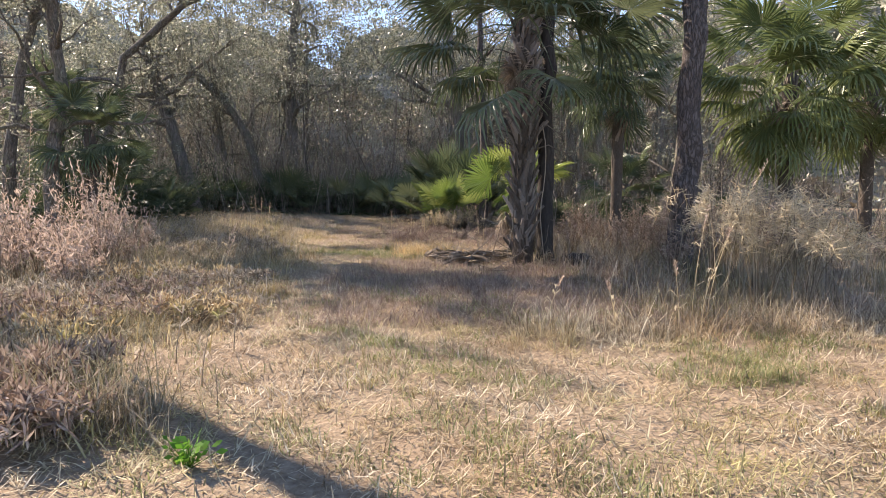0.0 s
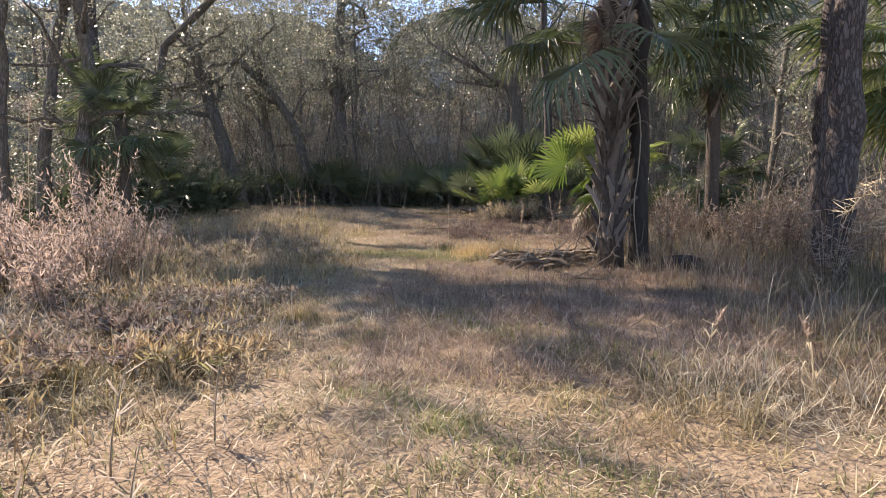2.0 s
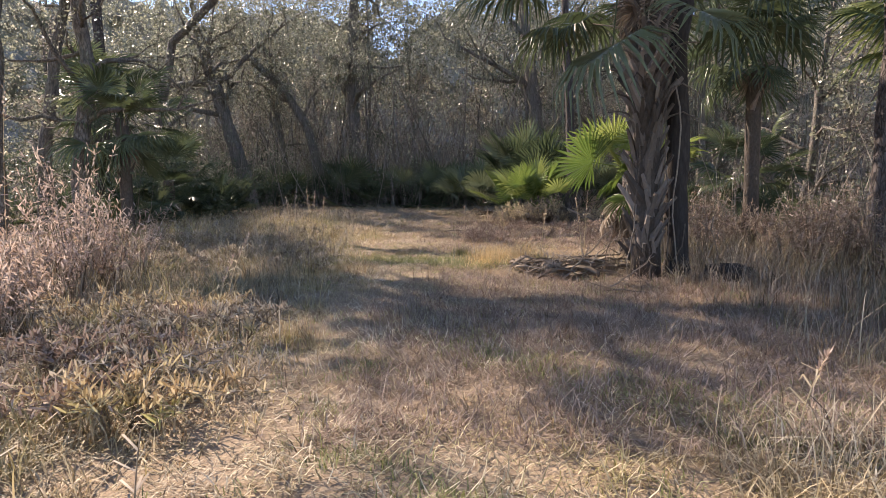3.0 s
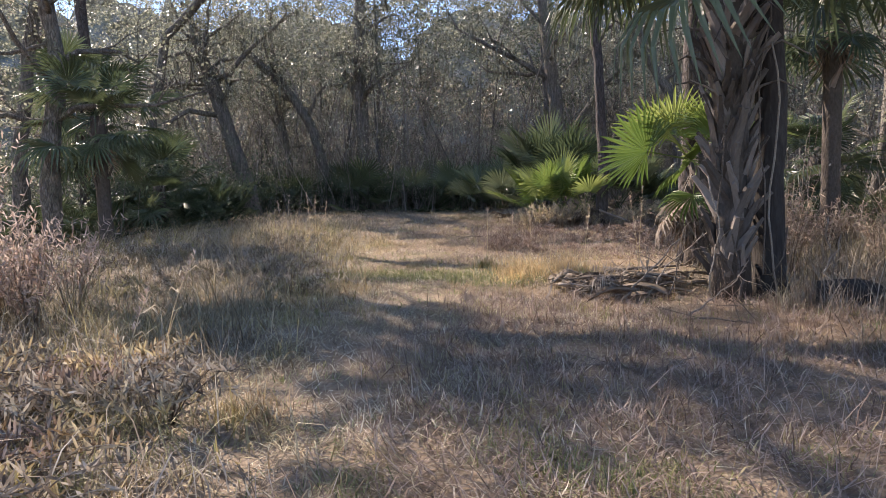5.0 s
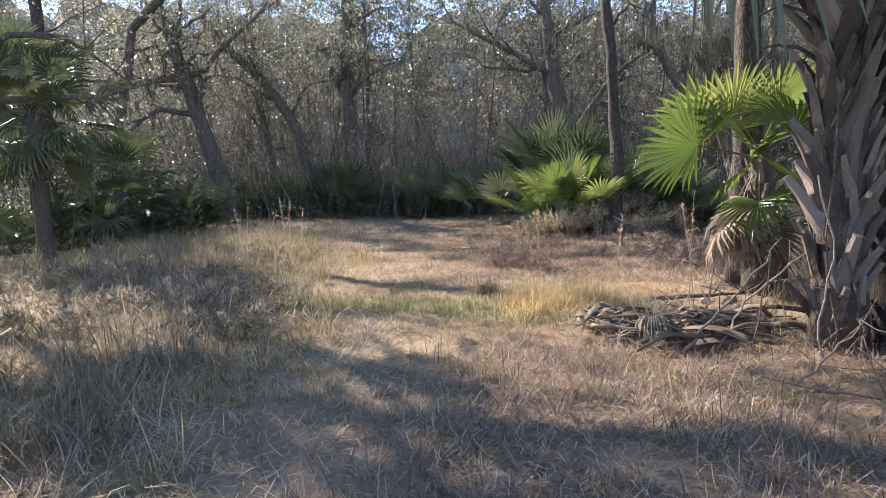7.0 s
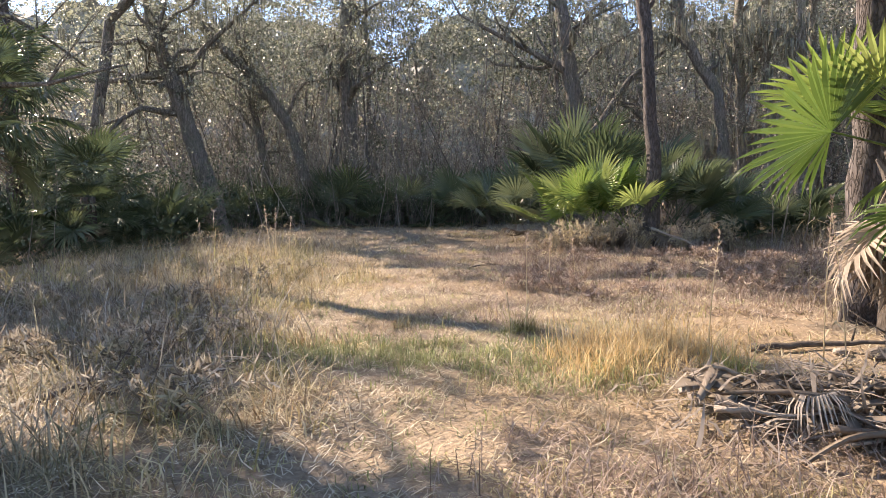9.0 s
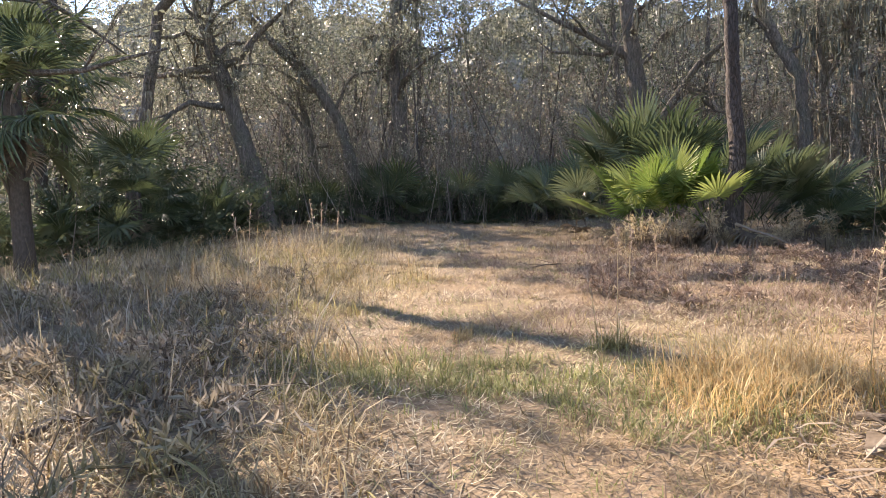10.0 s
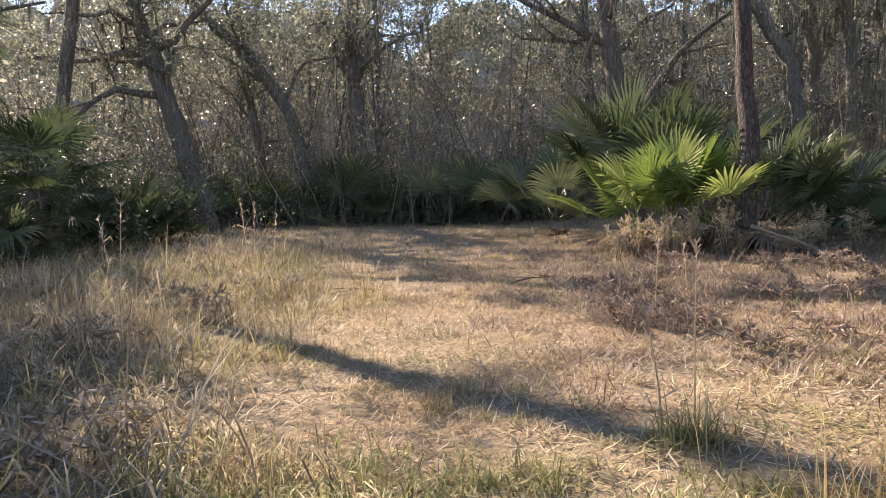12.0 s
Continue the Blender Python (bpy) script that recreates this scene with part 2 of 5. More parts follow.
def blades(name, mat, x, y, length, width, lean, curl, label, category="grass", z0=None, heading=None, segments=3):
    """One mesh of many curved grass blades standing on the ground."""
    n = len(x)
    length, width = np.broadcast_to(length, n), np.broadcast_to(width, n)
    head = rng.uniform(0, 2 * np.pi, n) if heading is None else heading
    z = ground_z(x, y) - 0.01 if z0 is None else z0
    b = np.stack([x, y, z], 1)
    h = np.stack([np.cos(head), np.sin(head), np.zeros(n)], 1)
    tw = head + np.pi / 2 + rng.uniform(-0.6, 0.6, n)
    s = np.stack([np.cos(tw), np.sin(tw), np.zeros(n)], 1) * (width / 2)[:, None]
    up = np.array([0, 0, 1.0])
    p, rows = b, []
    for k in range(segments):
        a = np.minimum(lean + curl * ((0, 0.55, 1.15) if segments == 3 else (0, 1.0))[k], 2.2)
        p = p + (length / segments)[:, None] * (h * np.sin(a)[:, None] + up * np.cos(a)[:, None])
        p[:, 2] = np.maximum(p[:, 2], ground_z(p[:, 0], p[:, 1]) + 0.006)
        rows.append(p)
    mid = [rows[0] + s * 0.9, rows[0] - s * 0.9] + ([rows[1] + s * 0.65, rows[1] - s * 0.65] if segments == 3 else [])
    v = np.stack([b - s, b + s, *mid, rows[-1]], 1).reshape(-1, 3)
    i = np.arange(n)[:, None] * (1 + 2 * segments)
    loops = (i + np.array([0, 1, 2, 3, 3, 2, 4, 5, 5, 4, 6] if segments == 3 else [0, 1, 2, 3, 3, 2, 4])).ravel()
    sizes = np.tile([4, 4, 3] if segments == 3 else [4, 3], n)
    ob = new(name, mesh_of(name, v, loops, sizes, mat))
    return tagged(ob, label, category, kind="stuff")


def scatter(n, x0, x1, y0, y1, keep):
    x, y = rng.uniform(x0, x1, n), rng.uniform(y0, y1, n)
    k = rng.uniform(0, 1, n) < keep(x, y)
    return x[k], y[k]


def patchy(x, y, f=0.8, seed=0.0):
    """Uneven cover, 0 to 1, in patches."""
    v = np.sin(x * f * 1.7 + seed + 1.3 * np.sin(y * f * 1.1 + seed)) + np.sin(y * f * 2.1 - seed + 1.7 * np.sin(x * f * 0.9)) + 0.7 * np.sin((x + y) * f * 3.7 + seed)
    return np.clip(0.5 + v * 0.27, 0, 1)


# ---- ground ----
N = 200
u = np.linspace(-1, 1, N)
gx, gy = np.meshgrid(np.sign(u) * (np.abs(u) * 22 + 600 * np.abs(u) ** 7), 14 + np.sign(u) * (np.abs(u) * 30 + 600 * np.abs(u) ** 7), indexing="ij")
gv = np.stack([gx, gy, ground_z(gx, gy)], 2).reshape(-1, 3)
q = (np.arange(N - 1)[:, None] * N + np.arange(N - 1)[None, :]).ravel()
gl = np.stack([q, q + N, q + N + 1, q + 1], 1).ravel()
tagged(new("ground", mesh_of("ground", gv, gl, np.full(len(q), 4), M_ground)), "sandy brown soil under dry grass thatch", "ground", kind="structure")


# ---- grass ----
def left_edge(y):
    """x of the edge of the tall weeds beside the trodden way."""
    return -2.15 - 0.1 * (y - 3.5) - 0.9 * np.clip((y - 14) / 8, 0, 1) + 0.35 * np.sin(y * 0.9) + 0.2 * np.sin(y * 2.3)


def right_edge(y):
    return 2.0 + 0.35 * np.sin(y * 1.1 + 0.5) - 0.6 * np.clip((y - 10) / 3, 0, 1) + 2.4 * np.clip((y - 18) / 4, 0, 1)


def flat(n, x0, x1, y0, y1, w, l0, l1, name, mat, keep=lambda x, y: np.ones_like(x), lean0=0.75):
    """Loose straw lying crosswise, several layers deep, combed one way in patches."""
    x, y = scatter(n, x0, x1, y0, y1, keep)
    k = len(x)
    comb = 3.0 * np.sin(x * 1.3 + 0.7 * np.sin(y * 1.9)) + 2.0 * np.sin(y * 1.1 + x * 0.4)
    head = comb + rng.normal(0, 1.8, k)
    return blades(name, mat, x, y, rng.uniform(l0, l1, k), w * rng.uniform(0.5, 1.5, k), rng.uniform(lean0, 1.6, k), rng.uniform(-0.6, 1.2, k),
                  "flattened pale dry straw lying on the ground", z0=ground_z(x, y) + rng.uniform(-0.01, 0.05, k) * patchy(x, y, 2.3, 1.0), heading=head, segments=2)


def cover(x, y):
    """How much of the straw lies where: thinned to darken the trees' shadow zone, fading outwards."""
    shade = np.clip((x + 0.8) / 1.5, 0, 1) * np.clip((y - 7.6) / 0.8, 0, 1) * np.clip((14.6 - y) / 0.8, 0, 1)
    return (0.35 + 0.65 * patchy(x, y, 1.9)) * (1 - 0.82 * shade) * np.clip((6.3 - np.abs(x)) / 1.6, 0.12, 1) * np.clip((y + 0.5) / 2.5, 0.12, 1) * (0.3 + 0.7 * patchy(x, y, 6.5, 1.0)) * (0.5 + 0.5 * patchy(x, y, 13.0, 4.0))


flat(300000, -6.2, 6.2, -0.5, 13, 0.0068, 0.04, 0.19, "flattened_straw", M_mow, cover)
flat(190000, -7, 5, 13, 26, 0.0075, 0.04, 0.18, "flattened_straw", M_mow, lambda x, y: (0.25 + 0.75 * patchy(x, y, 1.5, 2.0)) * (0.3 + 0.7 * patchy(x, y, 6.5, 1.0)), 1.0)
flat(34000, -16, 13, 26, 42, 0.016, 0.08, 0.26, "flattened_straw", M_mow, lean0=1.05)
flat(42000, -24, 24, -16, 30, 0.014, 0.12, 0.34, "flattened_straw", M_mow, lambda x, y: np.where((np.abs(x) > 5) | (y < 1.5), 0.35 + 0.65 * patchy(x, y, 0.8, 3.0), 0.0), 0.9)

# brown litter of the shadow zone; its colour also deepens the trees' shade
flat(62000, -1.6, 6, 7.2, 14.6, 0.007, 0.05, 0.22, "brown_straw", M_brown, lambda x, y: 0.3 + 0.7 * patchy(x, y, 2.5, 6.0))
flat(64000, -4.5, 5, 18.0, 27, 0.008, 0.05, 0.22, "brown_straw", M_brown, lambda x, y: np.clip((x + 0.25 * (y - 18) + 3.2) / 1.6, 0, 1) * np.clip(patchy(x, y, 1.6, 6.0) * 2 - 0.35, 0.1, 1))


def tufts(n, per, x0, x1, y0, y1, h0, h1, w, spread, name, mat, label, keep, lean=0.8):
    """Tufts: groups of blades fanning out of one root."""
    cx, cy = scatter(n, x0, x1, y0, y1, keep)
    k = len(cx)
    big = rng.uniform(0.6, 1.2, k)
    x = np.repeat(cx, per) + rng.normal(0, spread, k * per) * np.repeat(big, per)
    y = np.repeat(cy, per) + rng.normal(0, spread, k * per) * np.repeat(big, per)
    m = k * per
    return blades(name, mat, x, y, rng.uniform(h0, h1, m) * np.repeat(big, per), w * rng.uniform(0.6, 1.3, m), np.abs(rng.normal(0, lean, m)) + 0.3 * rng.uniform(0, 1, m) * (lean > 0.55), rng.uniform(0.1, 2.2, m), label, segments=2 if h1 < 0.36 else 3)


tufts(2600, 14, -5, 5, 1.5, 14, 0.06, 0.22, 0.006, 0.06, "olive_grass", M_straw, "short olive and straw grass tufts",
      lambda x, y: 0.08 + 0.92 * np.clip(patchy(x, y, 1.1, 2.0) * 2.2 - 0.8, 0, 1))
tufts(3400, 12, -7, 5, 14, 28, 0.07, 0.22, 0.006, 0.06, "olive_grass", M_straw, "short olive and straw grass tufts",
      lambda x, y: 0.08 + 0.92 * np.clip(patchy(x, y, 1.1, 2.0) * 2.2 - 0.8, 0, 1))
tufts(1500, 14, -16, 12, 26, 42, 0.10, 0.34, 0.012, 0.10, "olive_grass", M_straw, "knee-low straw grass before the wood",
      lambda x, y: 0.2 + 0.8 * patchy(x, y, 0.8, 1.0))
tufts(1500, 14, -5, 4, 1.5, 26, 0.06, 0.20, 0.006, 0.07, "green_grass", M_green, "small green grass tufts among straw",
      lambda x, y: (patchy(x, y, 0.7, 5.0) > 0.62) * 1.0)
tufts(1300, 18, -4.4, -0.4, 15.0, 17.6, 0.08, 0.28, 0.007, 0.07, "green_grass", M_green, "small grey-green grass tufts among straw",
      lambda x, y: np.clip(1.3 - np.abs(y - 16.45 + 0.3 * (x + 2)) / 0.75, 0, 1) * (0.3 + 0.7 * patchy(x, y, 2.0, 5.0)), 1.15)
tufts(1500, 14, -22, 22, -14, 20, 0.10, 0.34, 0.010, 0.10, "olive_grass", M_straw, "straw and olive grass around the clearing",
      lambda x, y: np.where((np.abs(x) > 5.5) | (y < 1.0), patchy(x, y, 0.6, 2.0), 0.0))
# tall weeds beside the way
tufts(1100, 24, -6, -1.4, 3.6, 14, 0.15, 0.55, 0.010, 0.12, "edge_grass", M_straw, "straw and olive grass tufts along the weeds",
      lambda x, y: np.clip((left_edge(y) + 0.35 - x) / 0.4, 0, 1) * np.clip((x - left_edge(y) + 2.6) / 0.8, 0, 1) * (0.15 + 0.85 * patchy(x, y, 2.6, 1.0)), 1.0)
tufts(1100, 24, -9, -2.5, 13, 25, 0.18, 0.6, 0.010, 0.14, "edge_grass", M_straw, "straw and olive grass tufts along the weeds",
      lambda x, y: np.clip((left_edge(y) + 0.5 - x) / 0.4, 0, 1) * np.clip((x - left_edge(y) + 2.6) / 0.8, 0, 1) * (0.2 + 0.8 * patchy(x, y, 2.2, 1.0)), 1.0)
tufts(1500, 26, -8.5, -1.5, 3.0, 14, 0.30, 0.85, 0.009, 0.14, "tall_weeds", M_weed, "tall dry brown and olive weeds",
      lambda x, y: np.clip((left_edge(y) - x) / 1.2, 0, 1) * (0.2 + 0.8 * patchy(x, y, 2.0, 3.0)), 1.0)
tufts(1500, 26, -13, -3, 14, 30, 0.35, 1.0, 0.010, 0.14, "tall_weeds", M_weed, "tall dry brown and olive weeds",
      lambda x, y: np.clip((left_edge(y) - x) / 1.5, 0, 1) * (0.3 + 0.7 * patchy(x, y, 1.6, 3.0)), 1.0)
tufts(900, 26, -11, -5.4, 18.5, 27, 0.4, 1.05, 0.009, 0.16, "tall_weeds", M_straw, "tall tan and olive grass flopped over in heaps",
      lambda x, y: np.clip((left_edge(y) - 0.8 - x) / 1.2, 0, 1) * np.clip((x + 11.5) / 1.5, 0, 1) * (0.2 + 0.8 * patchy(x, y, 1.3, 9.0)), 0.95)
tufts(1100, 26, 1.2, 8.5, 7.2, 20, 0.30, 0.95, 0.007, 0.12, "brown_weeds", M_weed, "tall thin brown dead weeds",
      lambda x, y: 1.0 * np.clip((x - right_edge(y)) / 1.5, 0, 1) * (0.35 + 0.65 * patchy(x, y, 1.0, 7.0)), 0.35)
tufts(700, 20, 3.0, 18, 14, 34, 0.4, 1.1, 0.012, 0.18, "brown_weeds", M_weed, "tall thin brown dead weeds",
      lambda x, y: np.clip((x - right_edge(y)) / 2.0, 0, 1), 0.35)
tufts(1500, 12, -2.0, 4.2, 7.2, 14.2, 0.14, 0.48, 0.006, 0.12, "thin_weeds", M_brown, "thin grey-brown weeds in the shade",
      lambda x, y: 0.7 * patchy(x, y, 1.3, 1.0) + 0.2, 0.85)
tufts(1500, 18, -2.5, 6, 18.5, 30, 0.15, 0.50, 0.008, 0.12, "thin_weeds", M_brown, "thin grey-brown weeds in the clearing",
      lambda x, y: np.clip((x + 0.25 * (y - 18) + 1.0) / 2.5, 0, 1) * patchy(x, y, 1.0, 4.0), 0.9)
tufts(620, 26, 0.7, 7.5, 5.9, 7.8, 0.2, 0.62, 0.007, 0.10, "straw_ridge", M_mow, "pale straw heaped along the mown edge",
      lambda x, y: np.clip(1 - np.abs(y - 7.0 - 0.15 * (x - 2)) / 0.6, 0, 1), 0.8)


def clump(name, x, y, n, h0, h1, w, spread, mat, label, lean=0.35):
    """One counted grass clump as a thing of its own."""
    px, py = x + rng.normal(0, spread, n), y + rng.normal(0, spread * 0.8, n)
    ob = blades(name, mat, px, py, rng.uniform(h0 * 0.6, h1, n) * rng.uniform(0.5, 1.0, n), w * rng.uniform(0.6, 1.3, n), np.abs(rng.normal(0, lean * 1.5, n)), rng.uniform(0.1, 1.6, n), "", "")
    th = empty(name, (x, y, gz(x, y)), label, "grass clump")
    ob.name = "blade"
    ob.parent = th
    ob.location = (-x, -y, -gz(x, y))
    return th


for x, y, n, s in ((-0.62, 16.4, 950, 0.28), (-0.2, 16.75, 600, 0.26), (-0.75, 15.95, 500, 0.24), (0.1, 16.3, 420, 0.2), (-0.95, 16.6, 420, 0.2)):
    clump("golden_grass_clump", x, y, n, 0.15, 0.66, 0.006, s, M_gold, "golden dry grass clump in sunlight", 0.55)
clump("grass_clump", -1.45, 17.5, 260, 0.2, 0.5, 0.007, 0.09, M_straw, "olive straw grass clump beside the way", 0.4)
clump("grass_clump", 0.15, 15.9, 160, 0.2, 0.45, 0.007, 0.09, M_green, "yellow-green grass clump beside the brush pile", 0.4)
clump("grass_clump", -3.7, 17.0, 300, 0.15, 0.4, 0.007, 0.13, M_straw, "olive straw grass clump at the weeds' edge", 0.5)
clump("grass_clump", -2.9, 18.3, 220, 0.15, 0.35, 0.007, 0.12, M_straw, "olive straw grass clump at the weeds' edge", 0.5)
clump("grass_clump", 2.6, 5.1, 420, 0.10, 0.32, 0.006, 0.16, M_green, "yellow-green grass clump in the mown straw", 0.5)
clump("grass_clump", -0.7, 6.4, 300, 0.06, 0.18, 0.006, 0.2, M_green, "low yellow-green grass clump in the straw", 0.6)
clump("grass_clump", -2.6, 10.0, 300, 0.2, 0.45, 0.007, 0.15, M_straw, "olive straw grass clump at the weeds' edge", 0.4)
for x, y, n, s in ((-2.5, 4.3, 1000, 0.3), (-3.0, 4.7, 900, 0.32), (-2.15, 4.0, 600, 0.2), (-3.4, 4.2, 800, 0.3)):
    clump("dead_weed_heap", x, y, n, 0.35, 0.9, 0.006, s, M_weed, "matted heap of dark dead weeds", 0.7)
clump("dead_weed_heap", -5.0, 15.4, 420, 0.15, 0.4, 0.008, 0.22, M_leaf_dry, "reddish-brown heap of dead weeds", 0.9)


def herb(x, y, s):
    """A small bright green herb: stems with many oval leaves."""
    b = Builder()
    for _ in range(70):
        a, r, z = rng.uniform(0, 6.28), abs(rng.normal(0, s * 0.35)), rng.uniform(0.02, s * 0.8)
        c = Vector((math.cos(a) * r, math.sin(a) * r, z))
        d = Vector((math.cos(a), math.sin(a), rng.uniform(-0.1, 0.9))).normalized()
        w = d.orthogonal().normalized()
        l = rng.uniform(0.04, 0.08)
        b.add([c, c + d * l * 0.5 + w * l * 0.28, c + d * l, c + d * l * 0.5 - w * l * 0.28], [(0, 1, 2, 3)])
        if rng.uniform() < 0.4:
            b.tube([(0, 0, -0.02), c], [0.003, 0.002], 3)
    th = empty("green_herb", (x, y, gz(x, y)), "small bright green leafy herb in the straw", "plant")
    tagged(part("leaf", b.mesh("leaf", M_herb), th), kind="stuff")
    return th


herb(-1.38, 3.42, 0.17)


def weed_stalk(x, y, h, lean, head, seed, mat=None, label="tall thin dry weed stalk with a seed head"):
    """A single tall stalk: bowed stem, a few hanging leaves, and a seed head of small tufts."""
    r = random.Random(seed)
    base = Vector((x, y, gz(x, y) - 0.03))
    th = empty("weed_stalk", base, label, "weed", "tall weed stalks")
    pts = [Vector((lean * h * (i / 6) ** 1.8, 0.25 * lean * h * (i / 6) ** 2, h * i / 6)) for i in range(7)]
    b = Builder()
    b.tube(pts, [0.007 - 0.0008 * i for i in range(7)], 4)
    part("stem", b.mesh("stem", mat or M_reed), th)
    b = Builder()
    for i in range(10):
        p = pts[r.randint(1, 5)]
        a = r.uniform(0, 6.28)
        d = Vector((math.cos(a), math.sin(a), 0.4)) * r.uniform(0.06, 0.16)
        s = Vector((-math.sin(a), math.cos(a), 0)) * 0.006
        b.add([p - s, p + s, p + d + s, p + d - s, p + d * 1.5 - Vector((0, 0, 0.08))], [(0, 1, 2, 3), (3, 2, 4)])
    tagged(part("leaf", b.mesh("leaf", mat or M_reed), th), kind="stuff")
    if head:
        b = Builder()
        for i in range(46):
            t = 1 - head * r.random()
            p = pts[0].lerp(pts[-1], t) if lean == 0 else Vector((lean * h * t ** 1.8, 0.25 * lean * h * t ** 2, h * t))
            a = r.uniform(0, 6.28)
            d = Vector((math.cos(a), math.sin(a), r.uniform(0.4, 1.6))) * r.uniform(0.02, 0.05)
            s = Vector((-math.sin(a), math.cos(a), 0)) * 0.007
            b.add([p, p + d * 0.5 + s, p + d, p + d * 0.5 - s], [(0, 1, 2, 3)])
        tagged(part("seed_head", b.mesh("seed_head", M_seed), th, "pale fluffy seed head"), kind="stuff")
    return th


stalks = ((-8.4, 13.1, 3.1, 0.05, 0.15), (-6.75, 24.0, 1.45, 0.03, 0.5), (-6.95, 24.2, 1.5, -0.05, 0.5), (-6.6, 24.4, 1.2, 0.08, 0.5),
          (-5.65, 18.9, 1.45, 0.05, 0.5), (-5.8, 19.1, 1.3, -0.08, 0.5), (-1.42, 17.65, 1.05, 0.02, 0.2), (-1.6, 17.6, 0.75, -0.12, 0.2),
          (-1.05, 20.8, 0.9, 0.05, 0.3), (-0.6, 21.4, 0.8, -0.05, 0.3), (2.95, 7.3, 1.15, 0.3, 0.1), (3.05, 7.4, 1.9, 0.38, 0.15),
          (2.9, 7.45, 1.4, 0.12, 0.2), (2.7, 7.3, 0.8, -0.1, 0.2), (-2.35, 5.6, 0.7, 0.2, 0.0), (-2.0, 6.1, 0.55, 0.1, 0.0),
          (-1.9, 5.0, 0.5, 0.15, 0.0), (1.2, 7.3, 0.55, 0.3, 0.2), (1.9, 7.0, 0.6, -0.2, 0.2), (0.2, 16.6, 1.1, 0.1, 0.4), (0.9, 15.6, 1.3, -0.1, 0.4),
          (1.0, 16.2, 1.4, 0.05, 0.4), (-3.4, 9.8, 0.9, 0.25, 0.3), (-3.9, 11.2, 1.0, 0.3, 0.3))
for i, (x, y, h, le, hd) in enumerate(stalks):
    weed_stalk(x, y, h, le, hd, i, M_reed if hd else M_weed)


def fluffy_weed(x, y, h, r, n, seed, name, mat_head, label, arch=0.0, strands=20, reach=1.0):
    """A bushy dead weed: many stems from one root with plumes of fine branchlets."""
    g = np.random.default_rng(seed)
    base = Vector((x, y, gz(x, y) - 0.03))
    th = empty(name, base, label, "weed", "bushy dead weeds")
    b, c = Builder(), Builder()
    for _ in range(n):
        a, k = g.uniform(0, 6.28), g.uniform(0.15, 1) * r
        hh = h * g.uniform(0.6, 1.0)
        o = Vector((math.cos(a), math.sin(a), 0))
        pts = [o * (0.1 * r + k * t ** 1.6) + Vector((0, 0, hh * (t - arch * max(0, t - 0.6) ** 2 * 3))) for t in (0, 0.35, 0.7, 0.88, 1)]
        b.tube(pts, [0.006, 0.005, 0.004, 0.003, 0.002], 3)
        for _ in range(strands):
            t = g.uniform(0.4, 1) if reach == 1.0 else g.uniform(0.62, 1)
            p = pts[1].lerp(pts[2], (t - 0.35) / 0.35) if t < 0.7 else pts[2].lerp(pts[4], (t - 0.7) / 0.3)
            d = Vector((g.normal(), g.normal(), g.normal() + (0.8 if reach == 1.0 else 0.1))).normalized() * g.uniform(0.05, 0.13) * reach
            s = d.orthogonal().normalized() * 0.005 / reach
            c.add([p - s, p + s, p + d * 0.6 + s * 1.4, p + d * 0.6 - s * 1.4, p + d], [(0, 1, 2, 3), (3, 2, 4)])
    tagged(part("stem", b.mesh("stem", M_weed), th), kind="stuff")
    tagged(part("plume", c.mesh("plume", mat_head), th), kind="stuff")
    return th


g0 = np.random.default_rng(3)
for i in range(44):
    y = g0.uniform(7.0, 13.4)
    x = -4.6 - 0.22 * (y - 7) - g0.uniform(0, 4.0)
    fluffy_weed(x, y, g0.uniform(0.7, 1.25), 0.5, 16, 100 + i, "bushy_weed", M_seed if i % 3 else M_brown, "pinkish-tan fluffy dead weed standing in tall grass")
for i in range(34):
    y = g0.uniform(4.6, 10.5)
    x = left_edge(y) - 0.2 - g0.uniform(0, 1.0) ** 0.8 * 2.6
    fluffy_weed(x, y, g0.uniform(0.35, 0.75), 0.7, 22, 500 + i, "bushy_weed", (M_weed, M_brown, M_straw)[i % 3], "low tangled tan weed beside the way", 0.8)
for i in range(9):
    fluffy_weed(g0.uniform(-4.3, -2.3), g0.uniform(3.5, 5.0), g0.uniform(0.35, 0.7), 0.6, 26, 560 + i, "bushy_weed", M_brown, "dark brown matted dead weed", 0.9)
for i, (x, y, h) in enumerate(((-6.25, 11.8, 2.25), (-5.9, 11.2, 1.6), (-6.9, 12.2, 2.0), (-7.6, 11.4, 1.9), (-8.3, 12.0, 2.0), (-7.0, 10.6, 1.5), (-6.6, 12.9, 1.4), (-6.2, 13.1, 1.3))):
    fluffy_weed(x, y, h, 0.6, 24, 150 + i, "bushy_weed", M_seed, "tall pinkish-tan fluffy dead weed")
for i, (x, y, h) in enumerate(((4.1, 8.3, 2.6), (4.3, 8.6, 2.75), (4.55, 8.2, 2.5), (3.7, 8.6, 2.65), (4.9, 8.7, 2.3), (5.4, 9.0, 2.1), (4.4, 9.3, 2.5))):
    fluffy_weed(x, y, h, 0.95, 11, 160 + i, "arching_reed", M_reed, "pale arching reed grass in sunlight", 1.0, 60, 1.7)
for i in range(60):
    y = g0.uniform(10.5, 20)
    x = right_edge(y) + g0.uniform(1.8, 7.5)
    fluffy_weed(x, y, g0.uniform(0.9, 1.7), 0.5, 18, 400 + i, "bushy_weed", M_brown, "thin brown dead weed among trees")


